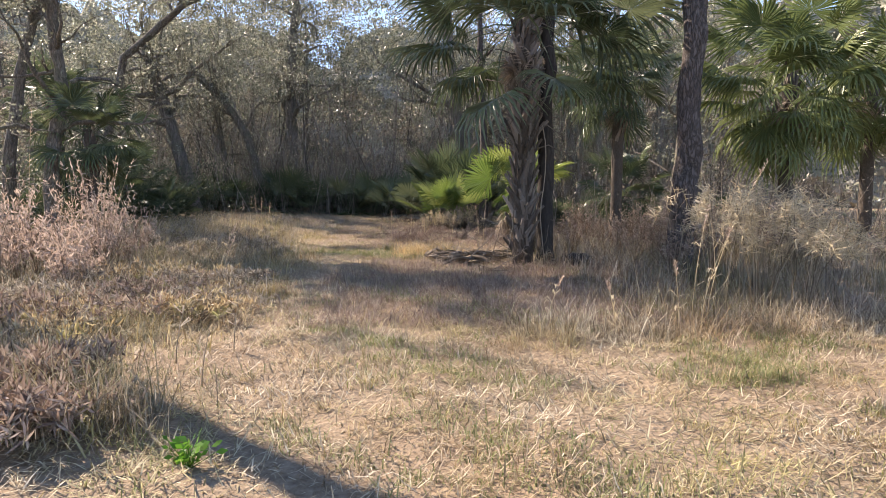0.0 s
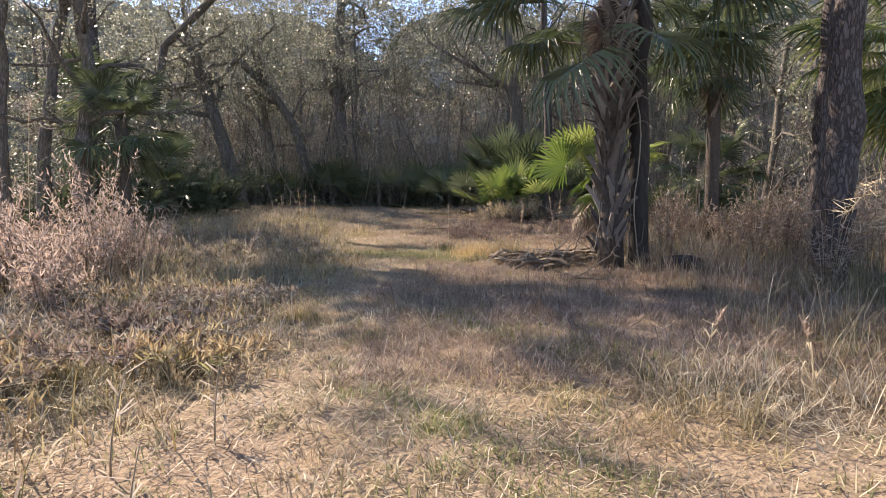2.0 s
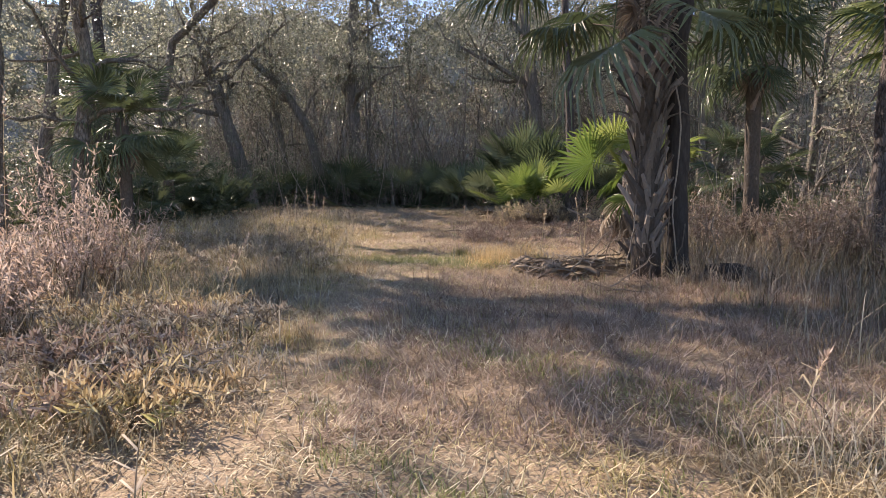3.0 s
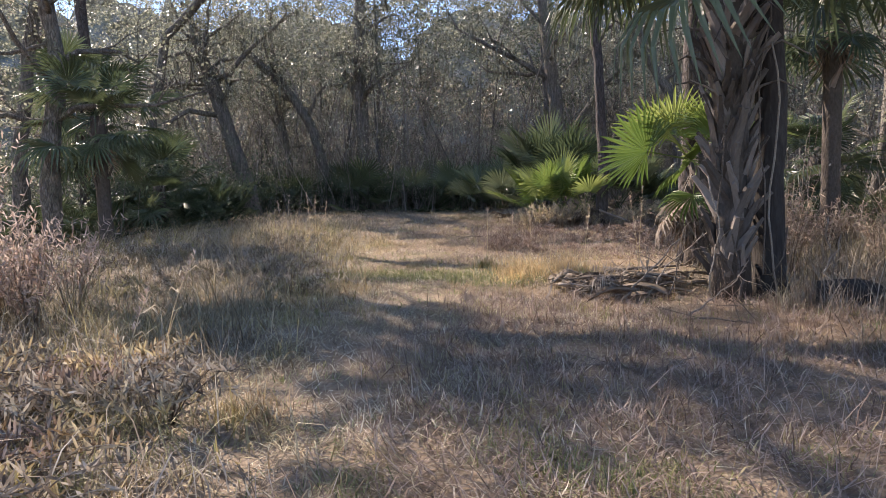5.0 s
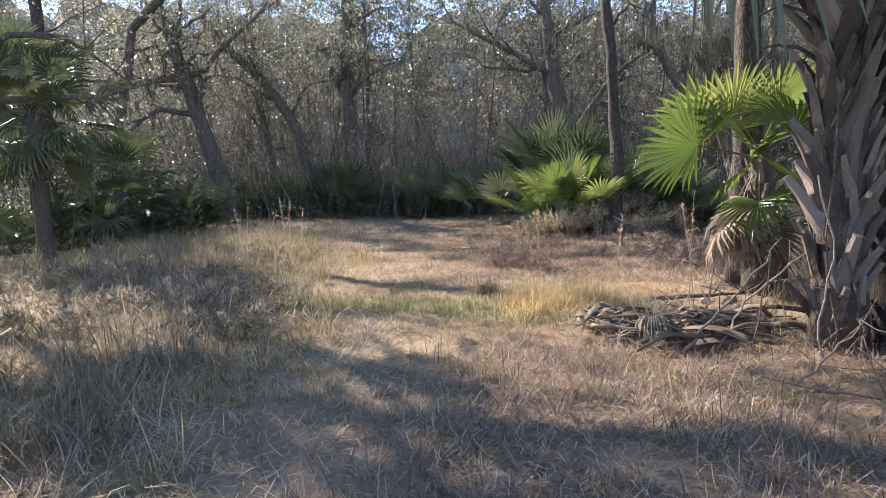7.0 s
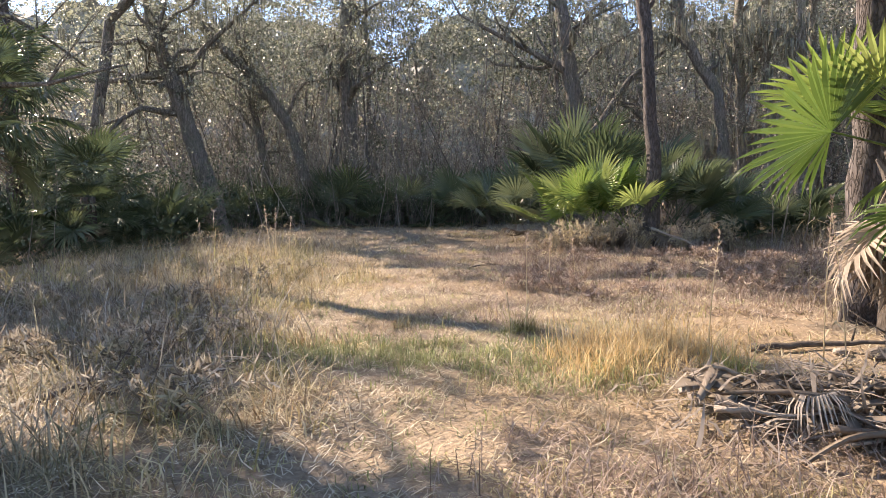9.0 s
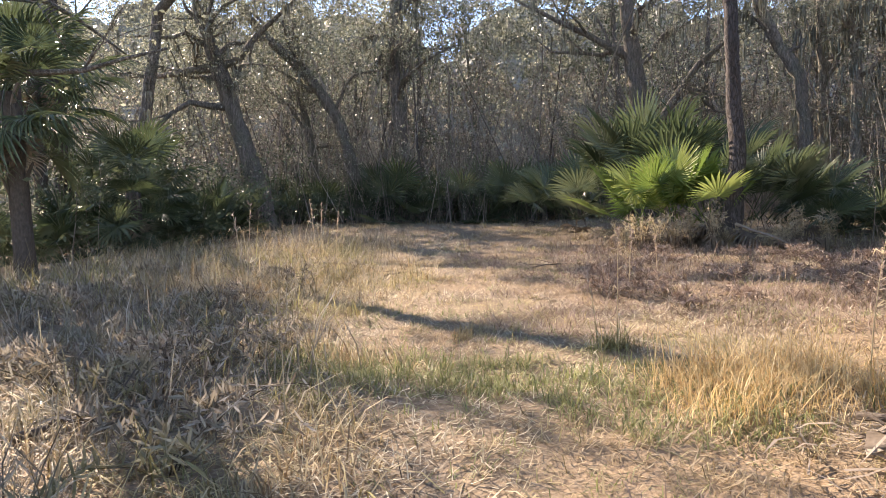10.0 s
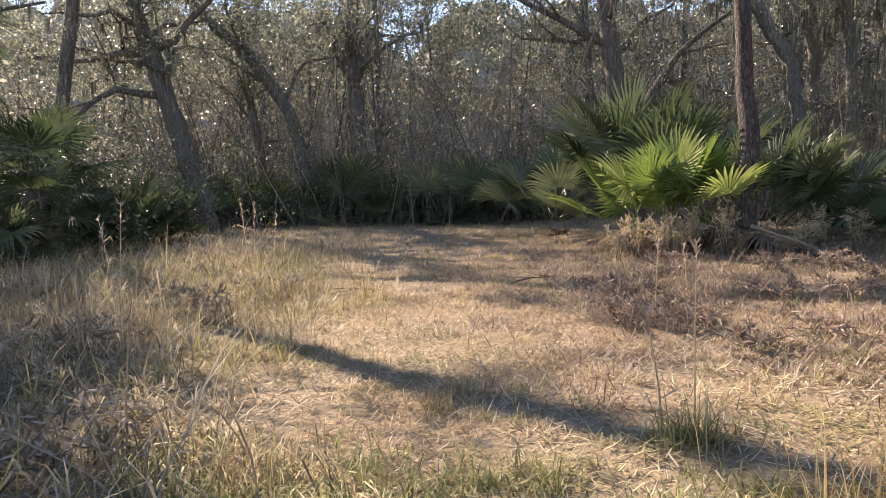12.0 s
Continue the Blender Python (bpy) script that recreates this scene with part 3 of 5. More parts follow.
for i in range(12):
    fluffy_weed(-0.7 + 0.36 * i, 26.3 + 0.3 * math.sin(i * 2.1), g0.uniform(0.6, 1.3), 0.3, 16, 290 + i, "bushy_weed", M_reed, "tan dead weed at the foot of palmettos", 0.3)
for i in range(34):
    fluffy_weed(g0.uniform(-1.6, 4.0), g0.uniform(19.6, 26.0), g0.uniform(0.25, 0.5), 0.5, 14, 330 + i, "bushy_weed", M_brown, "low grey-brown dead weed in the clearing", 0.6)
for i in range(36):
    y = g0.uniform(13, 26)
    x = left_edge(y) - g0.uniform(0.9, 5.0)
    fluffy_weed(x, y, g0.uniform(0.4, 0.75), 0.85, 18, 250 + i, "bushy_weed", M_weed, "low tangled grey-brown weed in shade", 0.9)


# ---- palm fronds ----
def frond_meshes(prefix, mat, radius, stem, droop, seed):
    """A fan leaf along +x: a bowed stem and folded segments that split and hang at their tips."""
    r = random.Random(seed)
    b = Builder()
    pts = [Vector((stem * t, 0, -droop * 0.25 * stem * t * t)) for t in (0, 0.33, 0.66, 1)]
    b.tube(pts, [0.016, 0.012, 0.010, 0.008], 4)
    petiole = b.mesh(prefix + "_stem", mat)
    verts, faces = [pts[-1]], []
    hub = pts[-1]
    n = 30
    half = radians(125)
    for i in range(n):
        a = -half + 2 * half * (i + 0.5) / n
        da = half / n
        R = radius * (0.72 + 0.28 * math.cos(a * 0.75)) * r.uniform(0.9, 1.08)
        up = 0.25 * abs(math.sin(a))
        wild = r.gauss(0, 0.03)

        def at(f, off, low=0.0):
            hang = droop * radius * (0.10 * f * f + 0.45 * max(0, f - 0.55) ** 2 * 2.2)
            aa = a + off + wild * f
            return hub + Vector((math.cos(aa) * R * f, math.sin(aa) * R * f, up * R * f - hang - low))

        l1, c1, r1 = at(0.52, -da * 0.95), at(0.52, 0, 0.022), at(0.52, da * 0.95)
        l2, c2, r2 = at(0.78, -da * 0.42), at(0.78, 0, 0.012), at(0.78, da * 0.42)
        s = len(verts) - 1
        verts += [l1, c1, r1, l2, c2, r2, at(1, 0)]
        faces += [tuple(s + k if k else 0 for k in f) for f in ((0, 2, 1), (0, 3, 2), (1, 2, 5, 4), (2, 3, 6, 5), (4, 5, 7), (5, 6, 7))]
    b = Builder()
    b.add(verts, faces)
    return petiole, b.mesh(prefix + "_blade", mat, False)


FR_GREEN = [frond_meshes("green_frond", M_frond, 0.9, 1.0, d, i) for i, d in enumerate((0.9, 1.5, 2.1))]
FR_PALM = [frond_meshes("palm_frond", M_frond, 1.0, 1.7, d, 50 + i) for i, d in enumerate((1.3, 1.9, 2.5))]
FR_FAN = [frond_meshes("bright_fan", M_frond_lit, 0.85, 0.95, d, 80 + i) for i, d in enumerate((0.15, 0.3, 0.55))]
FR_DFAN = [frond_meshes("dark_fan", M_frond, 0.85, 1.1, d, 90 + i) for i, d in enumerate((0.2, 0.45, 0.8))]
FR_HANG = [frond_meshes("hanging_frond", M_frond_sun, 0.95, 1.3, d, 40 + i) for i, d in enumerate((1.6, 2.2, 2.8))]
FR_DEAD = [frond_meshes("dead_frond", M_frond_dead, 0.75, 0.9, d, 20 + i) for i, d in enumerate((1.6, 2.2))]
FR_DARK = [frond_meshes("low_frond", M_frond, 0.55, 0.75, d, 30 + i) for i, d in enumerate((0.3, 0.6, 0.9))]


def put_frond(parent, meshes, loc, az, el, roll, scale):
    st = new("frond", meshes[1])
    st.parent = parent
    st.matrix_basis = Matrix.Translation(loc) @ pose(0, 0, 0, 0, 0, az) @ pose(0, 0, 0, 0, -el, 0) @ pose(0, 0, 0, roll, 0, 0) @ Matrix.Scale(scale, 4)
    p = new("leaf_stem", meshes[0])
    p.parent = st
    return st


def boot_mesh():
    """The stub of an old leaf: a narrow channel that splits from the trunk and ends torn."""
    b = Builder()
    rows = []
    for z, y, w, d in ((0, -0.03, 0.07, 0.03), (0.12, 0.005, 0.05, 0.035), (0.25, 0.035, 0.034, 0.03), (0.38, 0.085, 0.024, 0.016)):
        rows += [(-w, y, z), (0, y - d * 0.6, z), (w, y, z), (0, y + d, z - 0.01)]
    f = [(k * 4 + a, k * 4 + (a + 1) % 4, k * 4 + 4 + (a + 1) % 4, k * 4 + 4 + a) for k in range(3) for a in range(4)]
    b.add(rows, f + [(12, 13, 14, 15), (3, 2, 1, 0)])
    return b.mesh("boot", M_boot, False)


BOOT = boot_mesh()


def cabbage_palm(x, y, h, r, crown, seed, label, boots=0, dead=6, scale=1.0, lean=(0, 0), fr=None, boot_low=0.5, stubs=0, low=-54):
    g = random.Random(seed)
    fr = fr or FR_GREEN
    base = Vector((x, y, gz(x, y) - 0.05))
    th = empty("cabbage_palm", base, label, "palm tree")
    b = Builder()
    pts = [Vector((lean[0] * (i / 7) ** 1.5, lean[1] * (i / 7) ** 1.5, h * i / 7)) for i in range(8)]
    b.tube(pts, [r * (1.25 if i == 0 else 1.05 if i == 1 else 0.95 + 0.05 * g.random()) for i in range(8)], 14)
    part("trunk", b.mesh("trunk", M_palmtrunk), th)
    for i in range(boots):
        t = boot_low / h + (1 - boot_low / h) * (i + g.random() * 0.5) / boots
        a = i * 137.5 + g.uniform(-12, 12)
        p = Vector((lean[0] * t ** 1.5, lean[1] * t ** 1.5, h * t))
        ob = new("boot", BOOT)
        ob.parent = th
        s = g.uniform(0.85, 1.35) * (1.2 if boots > 100 else 1.0)
        ob.matrix_basis = Matrix.Translation(p) @ pose(0, 0, 0, 0, 0, a) @ pose(0, r * 0.9, 0, g.uniform(-8, 8), g.choice((-1, 1)) * g.uniform(8, 38), 0) @ Matrix.Scale(s, 4)
    for i in range(stubs):
        t = 0.42 + 0.5 * i / stubs
        c = Builder()
        q = [Vector((0, r * 0.8, 0)), Vector((0.02, r + 0.14, 0.16)), Vector((0.05, r + 0.34, 0.22)), Vector((0.1, r + 0.5 + 0.25 * g.random(), g.uniform(0.0, 0.3)))]
        c.tube(q, [0.022, 0.017, 0.013, 0.007], 4)
        ob = part("old_leaf_stem", c.mesh("old_leaf_stem", M_boot), th)
        ob.matrix_basis = pose(lean[0] * t ** 1.5, lean[1] * t ** 1.5, h * t, 0, 0, i * 137.5)
    top = pts[-1]
    for i in range(crown):
        f = i / max(1, crown - 1)
        put_frond(th, fr[g.randrange(3)], top + Vector((0, 0, g.uniform(-0.35, 0.3))), i * 137.5 + g.uniform(-15, 15), 74 - (74 - low) * f + g.uniform(-8, 8), g.uniform(-25, 25), scale * g.uniform(0.85, 1.15))
    for i in range(dead):
        put_frond(th, FR_DEAD[g.randrange(2)], top - Vector((0, 0, g.uniform(0.2, 0.5))), g.uniform(0, 360), g.uniform(-80, -58), g.uniform(-20, 20), scale * g.uniform(0.6, 0.8))
    return th


def palmetto(x, y, n, seed, fr, size=1.0, el=(15, 80), label="dark green saw palmetto at the wood's edge", dead=1, z=0.0, face=None):
    """A clump of fan leaves on stems from one root; face: the azimuth and spread that the stems favour."""
    g = random.Random(seed)
    th = empty("saw_palmetto", (x, y, gz(x, y) - 0.02 + z), label, "palmetto", "palmettos at the wood's edge")
    for i in range(n):
        put_frond(th, fr[g.randrange(3)], Vector((g.uniform(-0.2, 0.2), g.uniform(-0.2, 0.2), 0)), g.gauss(*face) if face else i * 137.5 + g.uniform(-20, 20), g.uniform(*el), g.uniform(-30, 30), size * g.uniform(0.8, 1.25))
    for i in range(dead):
        put_frond(th, FR_DEAD[g.randrange(2)], Vector((0, 0, 0.25)), g.uniform(0, 360), g.uniform(-50, 0), g.uniform(-20, 20), size * 0.8)
    return th


cabbage_palm(1.75, 14.2, 5.4, 0.2, 46, 1, "cabbage palm with shaggy leaf bases on its trunk", boots=210, dead=14, scale=1.15, boot_low=0.15, stubs=34, fr=FR_PALM, low=-22)
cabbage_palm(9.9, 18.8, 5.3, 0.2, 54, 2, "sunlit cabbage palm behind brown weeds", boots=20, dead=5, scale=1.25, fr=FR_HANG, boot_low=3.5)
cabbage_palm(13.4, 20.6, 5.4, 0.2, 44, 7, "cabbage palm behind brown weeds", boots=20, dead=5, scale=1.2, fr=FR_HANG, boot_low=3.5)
cabbage_palm(6.6, 23.5, 2.0, 0.2, 26, 8, "low shaded cabbage palm among trees", boots=6, dead=4, scale=0.95, boot_low=1.2)
cabbage_palm(5.2, 19.5, 5.2, 0.17, 26, 3, "shaded cabbage palm among trees", boots=20, dead=4, scale=1.1, boot_low=3)
cabbage_palm(-16.4, 27.5, 5.6, 0.18, 26, 4, "cabbage palm at the clearing's shaded edge", boots=16, dead=5, scale=1.1, boot_low=3)
cabbage_palm(-12.0, 22.2, 3.6, 0.18, 26, 5, "low dark cabbage palm at the clearing's edge", boots=14, dead=3, scale=1.1, boot_low=1.5)
cabbage_palm(-13.6, 27.6, 1.7, 0.2, 30, 9, "low glossy green cabbage palm at the clearing's edge", boots=4, dead=5, scale=1.05, boot_low=0.8)
cabbage_palm(-16.0, 30.5, 2.0, 0.2, 26, 6, "low dark cabbage palm at the wood's edge", boots=0, dead=3, scale=1.1)
# young palm with a short dark trunk
def young_palm(x, y):
    g = random.Random(11)
    th = empty("cabbage_palm", (x, y, gz(x, y) - 0.05), "young bright green fan palm with a short dark trunk", "palm tree")
    b = Builder()
    b.tube([(0, 0, 0), (0, 0, 0.35), (-0.02, 0, 0.8), (-0.05, -0.02, 1.3), (-0.06, -0.03, 1.95)], [0.29, 0.27, 0.24, 0.17, 0.12], 14)
    part("trunk", b.mesh("trunk", M_palmtrunk), th)
    for i in range(46):
        t = 0.05 + 1.6 * i / 46
        ob = new("boot", BOOT)
        ob.parent = th
        ob.matrix_basis = pose(-0.05 * t, 0, t, 0, 0, i * 137.5) @ pose(0, 0.22 - 0.07 * t, 0, g.uniform(-8, 4), g.uniform(-18, 18), 0) @ Matrix.Scale(g.uniform(0.7, 1.1), 4)
    top = Vector((-0.05, -0.02, 1.85))
    # azimuth, rise, roll, size: the great fan, the yellow ones below it, and the rest
    for az, el, roll, k in ((205, 12, 62, 1.12), (238, -6, 48, 0.95), (252, 4, -45, 0.95), (190, 34, 50, 0.9), (280, 10, -50, 0.95), (222, 38, 40, 0.9), (310, 14, -26, 0.9),
                            (340, 30, 0, 0.8), (20, 28, 10, 0.8), (60, 34, 0, 0.8), (110, 36, 10, 0.8), (150, 30, -10, 0.8), (265, 48, 20, 0.9), (246, -26, 10, 0.85)):
        put_frond(th, FR_YOUNG[g.randrange(3)], top + Vector((0, 0, g.uniform(-0.1, 0.15))), az, el, roll, k)
    for az, el in ((200, -52), (225, -60), (250, -66), (185, -40), (290, -62), (170, -55), (330, -60), (215, -30)):
        put_frond(th, FR_DEAD[g.randrange(2)], top - Vector((0, 0, 0.15)), az, el, g.uniform(-25, 25), g.uniform(0.7, 0.9))
    return th


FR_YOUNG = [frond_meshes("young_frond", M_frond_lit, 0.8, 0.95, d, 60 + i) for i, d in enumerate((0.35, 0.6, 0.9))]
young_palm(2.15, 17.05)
# bright clump under the thin tree in the sunlit frond colour, dark ones behind it
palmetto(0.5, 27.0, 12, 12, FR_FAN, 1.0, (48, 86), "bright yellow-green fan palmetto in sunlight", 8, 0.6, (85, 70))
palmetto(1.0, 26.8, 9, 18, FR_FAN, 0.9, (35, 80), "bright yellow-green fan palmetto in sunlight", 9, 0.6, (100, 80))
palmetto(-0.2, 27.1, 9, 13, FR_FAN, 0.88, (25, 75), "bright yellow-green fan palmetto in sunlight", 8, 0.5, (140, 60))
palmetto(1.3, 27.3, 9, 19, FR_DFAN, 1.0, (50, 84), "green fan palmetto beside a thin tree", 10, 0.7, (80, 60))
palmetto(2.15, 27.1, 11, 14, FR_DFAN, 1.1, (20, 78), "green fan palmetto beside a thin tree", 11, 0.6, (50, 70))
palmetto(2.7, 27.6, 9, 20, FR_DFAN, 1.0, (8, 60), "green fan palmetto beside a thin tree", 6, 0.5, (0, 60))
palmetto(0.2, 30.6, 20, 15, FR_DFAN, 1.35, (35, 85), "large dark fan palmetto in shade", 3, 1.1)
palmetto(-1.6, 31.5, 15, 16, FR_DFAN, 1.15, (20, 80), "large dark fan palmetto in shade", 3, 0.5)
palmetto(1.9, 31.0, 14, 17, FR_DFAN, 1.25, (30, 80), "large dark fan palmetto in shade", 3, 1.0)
gq = random.Random(15)
for i in range(17):
    x = -15.5 + 14.5 * (i + gq.random()) / 17
    palmetto(x, 39.2 + 2.4 * gq.random() + 0.1 * abs(x + 8) - 2.5 * (x > -4), 8, 160 + i, FR_DFAN, gq.uniform(0.7, 1.2), (35, 86), "tall dark fan palmetto under the oaks", 3, gq.uniform(0, 0.5))
for i in range(7):
    palmetto(gq.uniform(-18, -13.5), gq.uniform(28, 34), 9, 200 + i, FR_DFAN, gq.uniform(0.85, 1.2), (20, 80), "dark green fan palmetto in tall weeds", 3, 0.2)
gp = random.Random(5)
for i in range(36):
    x = -17 + 17.5 * gp.random() ** 0.9
    y = 38.2 + 4.0 * gp.random() + 0.12 * abs(x + 8)
    low = gp.random() < 0.8
    palmetto(x, y, 11, 40 + i, FR_DARK if low else FR_GREEN, (1.7 if low else 1.05) * gp.uniform(0.7, 1.2), (5, 85), dead=2)
for i in range(24):
    palmetto(gp.uniform(-19, -13.0), gp.uniform(25, 36), 10, 100 + i, FR_DARK, gp.uniform(1.0, 1.7), (10, 75), "dark green saw palmetto in tall weeds")
for i in range(14):
    palmetto(gp.uniform(4.5, 15), gp.uniform(20, 36), 9, 130 + i, FR_DARK, gp.uniform(0.9, 1.5), (10, 75), "dark green saw palmetto among trees")


# ---- trees ----
class Tree:
    """Grows a trunk into limbs, twigs and leaves."""

    def __init__(self, seed, leaf=0.075, leaf_n=28, sides=8, moss=0):
        self.g = random.Random(seed)
        self.trunk, self.limbs, self.crown, self.moss = Builder(), [], Builder(), Builder()
        self.leaf, self.leaf_n, self.sides, self.moss_n = leaf, leaf_n, sides, moss

    def leaves(self, pts):
        g = self.g
        for _ in range(self.leaf_n):
            p = pts[0].lerp(pts[-1], g.random()) + Vector((g.gauss(0, 0.13), g.gauss(0, 0.13), g.gauss(0, 0.10)))
            d = Vector((g.gauss(0, 1), g.gauss(0, 1), g.gauss(-0.2, 0.7))).normalized()
            w = d.cross(Vector((g.gauss(0, 1), g.gauss(0, 1), g.gauss(0, 1)))).normalized()
            l = self.leaf * g.uniform(0.6, 1.3)
            self.crown.add([p, p + d * l * 0.5 + w * l * 0.26, p + d * l, p + d * l * 0.5 - w * l * 0.26], [(0, 1, 2, 3)])

    def strand(self, p):
        g = self.g
        l = g.uniform(0.3, 1.0)
        for _ in range(5):
            q = p + Vector((g.gauss(0, 0.06), g.gauss(0, 0.06), 0))
            a = g.uniform(0, 3.14)
            s = Vector((math.cos(a), math.sin(a), 0)) * 0.022
            k = l * g.uniform(0.6, 1)
            self.moss.add([q - s, q + s, q + s * 0.8 - Vector((0.02, 0, k * 0.5)), q - s * 0.8 - Vector((0.02, 0, k * 0.5)), q - Vector((0, 0, k))], [(0, 1, 2, 3), (3, 2, 4)])

    def branch(self, p, d, length, r, level, bend=0.35, up=0.25):
        g = self.g
        n = (6, 4, 2)[level]
        pts, rad = [p.copy()], [r]
        for i in range(n):
            d = (d + Vector((g.gauss(0, bend), g.gauss(0, bend), g.gauss(0, bend) + up * 0.25)) * 0.6).normalized()
            p = p + d * (length / n)
            pts.append(p.copy())
            rad.append(max(0.005, r * (1 - 0.8 * (i + 1) / n)))
        if level == 0 or not self.limbs:
            self.limbs.append((Builder(), Builder()))
        self.limbs[-1][min(level, 1)].tube(pts, rad, (7, 4, 3)[level])
        if self.moss_n and level <= 1:
            for _ in range(self.moss_n):
                self.strand(pts[g.randrange(1, len(pts))])
        if level >= 2:
            self.leaves(pts[1:])
            return
        kids = (5, 4)[level]
        for k in range(kids):
            j = g.randint(1, n)
            side = Vector((g.gauss(0, 1), g.gauss(0, 1), g.gauss(0.2, 0.6))).normalized()
            self.branch(pts[j], (d * 0.6 + side).normalized(), length * g.uniform(0.4, 0.62), max(0.007, rad[j] * 0.5), level + 1, bend, up)

    def stem(self, pts, radii):
        pts = [Vector(p) for p in pts]
        fine, fr = [], []
        for i in range(len(pts) - 1):
            for k in range(5):
                t = k / 5
                fine.append(pts[i].lerp(pts[i + 1], t) + Vector((self.g.gauss(0, 0.02), self.g.gauss(0, 0.02), 0)) * (i + k > 0))
                fr.append(radii[i] + (radii[i + 1] - radii[i]) * t)
        fine.append(pts[-1])
        fr.append(radii[-1])
        fr[0] *= 1.35
        self.trunk.tube(fine, fr, self.sides)
        for v in self.trunk.v:
            v += Vector((noise.noise(v * 2.3), noise.noise(v * 2.3 + Vector((9, 0, 0))), 0)) * radii[0] * 0.22
        return fine, fr

    def crown_on(self, fine, fr, n, low, length, up=0.3, spread=1.0):
        g = self.g
        for i in range(n):
            f = low + (1 - low) * i / max(1, n - 1)
            j = min(len(fine) - 1, int(f * (len(fine) - 1)))
            a = i * 2.4 + g.uniform(-0.5, 0.5)
            d = Vector((math.cos(a) * spread, math.sin(a) * spread, 0.25 + 0.7 * f)).normalized()
            self.branch(fine[j], d, length * g.uniform(0.7, 1.2) * (1.15 - 0.45 * f), fr[j] * 0.42, 0, 0.55, up)

    def place(self, name, x, y, label, category, bark, leaf_mat, group=""):
        th = empty(name, (x, y, gz(x, y) - 0.12), label, category, group)
        part("trunk", self.trunk.mesh("trunk", bark), th)
        for limb in self.limbs:
            ob = part("limb", limb[0].mesh("limb", bark), th)
            tagged(part("twig", limb[1].mesh("twig", bark), ob), kind="stuff")
        if self.crown.f:
            tagged(part("crown", self.crown.mesh("crown", leaf_mat, False), th), kind="stuff")
        if self.moss.f:
            tagged(part("moss", self.moss.mesh("moss", M_moss, False), th, "hanging grey moss"), kind="stuff")
        return th


def hero(name, x, y, pts, radii, n, low, length, seed, label, category, bark=None, leaf_mat=None, leaf_n=24, leaf=0.09, extra=(), moss=0, up=0.3):
    t = Tree(seed, leaf, leaf_n, 16, moss)
    fine, fr = t.stem(pts, radii)
    t.crown_on(fine, fr, n, low, length, up)
    for p, d, l, r in extra:
        t.branch(Vector(p), Vector(d).normalized(), l, r, 0, 0.35, 0.1)
    return t.place(name, x, y, label, category, bark or M_oak, leaf_mat or M_leaf)


# pines by the weeds and the trunks at the palm
hero("pine_tree", 4.3, 11.7, [(0, 0, 0), (0.02, 0, 1.2), (0.1, 0.02, 2.4), (0.14, 0.02, 5), (0.22, 0, 9), (0.25, 0, 14)], [0.225, 0.235, 0.215, 0.2, 0.18, 0.1], 8, 0.75, 2.5, 301,
     "straight grey-brown pine trunk in tall weeds", "tree", M_pine, M_leaf, 10)
hero("pine_tree", 5.5, 14.8, [(0, 0, 0), (0.05, 0, 2), (0.2, 0, 5), (0.3, 0, 9), (0.3, 0, 13)], [0.15, 0.145, 0.14, 0.13, 0.09], 8, 0.7, 2.5, 302,
     "straight grey-brown pine trunk in brown weeds", "tree", M_pine, M_leaf, 10)
hero("pine_tree", 2.2, 17.95, [(0, 0, 0), (0.03, 0, 2), (0.08, 0, 5), (0.1, 0, 9), (0.1, 0, 13)], [0.22, 0.2, 0.185, 0.16, 0.1], 8, 0.7, 2.5, 303,
     "pine with furrowed grey bark behind the brush pile", "tree", M_pine, M_leaf, 10)
hero("dead_tree", 2.27, 14.4, [(0, 0, 0), (-0.02, 0, 2), (0.0, 0, 5), (0.05, 0, 8), (0.1, 0, 11)], [0.2, 0.175, 0.16, 0.13, 0.08], 4, 0.75, 1.5, 304,
     "blackened dark tree trunk close beside a palm", "tree", M_burnt, M_leaf, 6)
hero("thin_tree", 1.6, 26.7, [(0, 0, 0), (0.12, 0, 2), (0.03, 0, 4), (-0.12, 0, 7), (-0.15, 0, 11)], [0.2, 0.17, 0.16, 0.14, 0.08], 6, 0.65, 2.2, 305,
     "slim pale-barked tree rising out of palmettos", "tree", M_pine, M_leaf, 12)
# oaks of the wood's edge
hero("live_oak", -13.6, 35.7, [(0, 0, 0), (-0.4, 0, 2), (-1.1, -0.1, 4.5), (-1.8, -0.2, 7), (-2.6, 0, 9)], [0.42, 0.36, 0.32, 0.3, 0.16], 8, 0.6, 4.6, 311,
     "leaning live oak with crooked limbs and sparse leaves", "tree", leaf_n=40,
     extra=(((-1.7, -0.2, 6.6), (-1, 0, -0.05), 6.0, 0.2), ((-1.6, -0.2, 6.6), (1, 0, 0.5), 5.0, 0.17), ((-1.2, -0.1, 5), (-1, -0.3, 0.25), 5.0, 0.15)), moss=3)
hero("live_oak", -10.8, 39.1, [(0, 0, 0), (-0.3, 0, 2.2), (-0.9, 0, 4.6), (-2.3, 0, 6.8), (-3.7, 0, 8.1), (-5.2, 0, 9.8)], [0.3, 0.26, 0.25, 0.23, 0.2, 0.14], 7, 0.45, 3.6, 312,
     "slender oak trunk leaning far over", "tree", leaf_n=36, moss=2)
hero("live_oak", -9.5, 41.3, [(0, 0, 0), (0, 0, 3), (-0.15, 0, 7), (0.1, 0, 11), (0.4, 0, 14)], [0.42, 0.38, 0.34, 0.28, 0.18], 12, 0.4, 4.2, 313,
     "thick upright oak with forking limbs", "tree", leaf_n=36, moss=3)
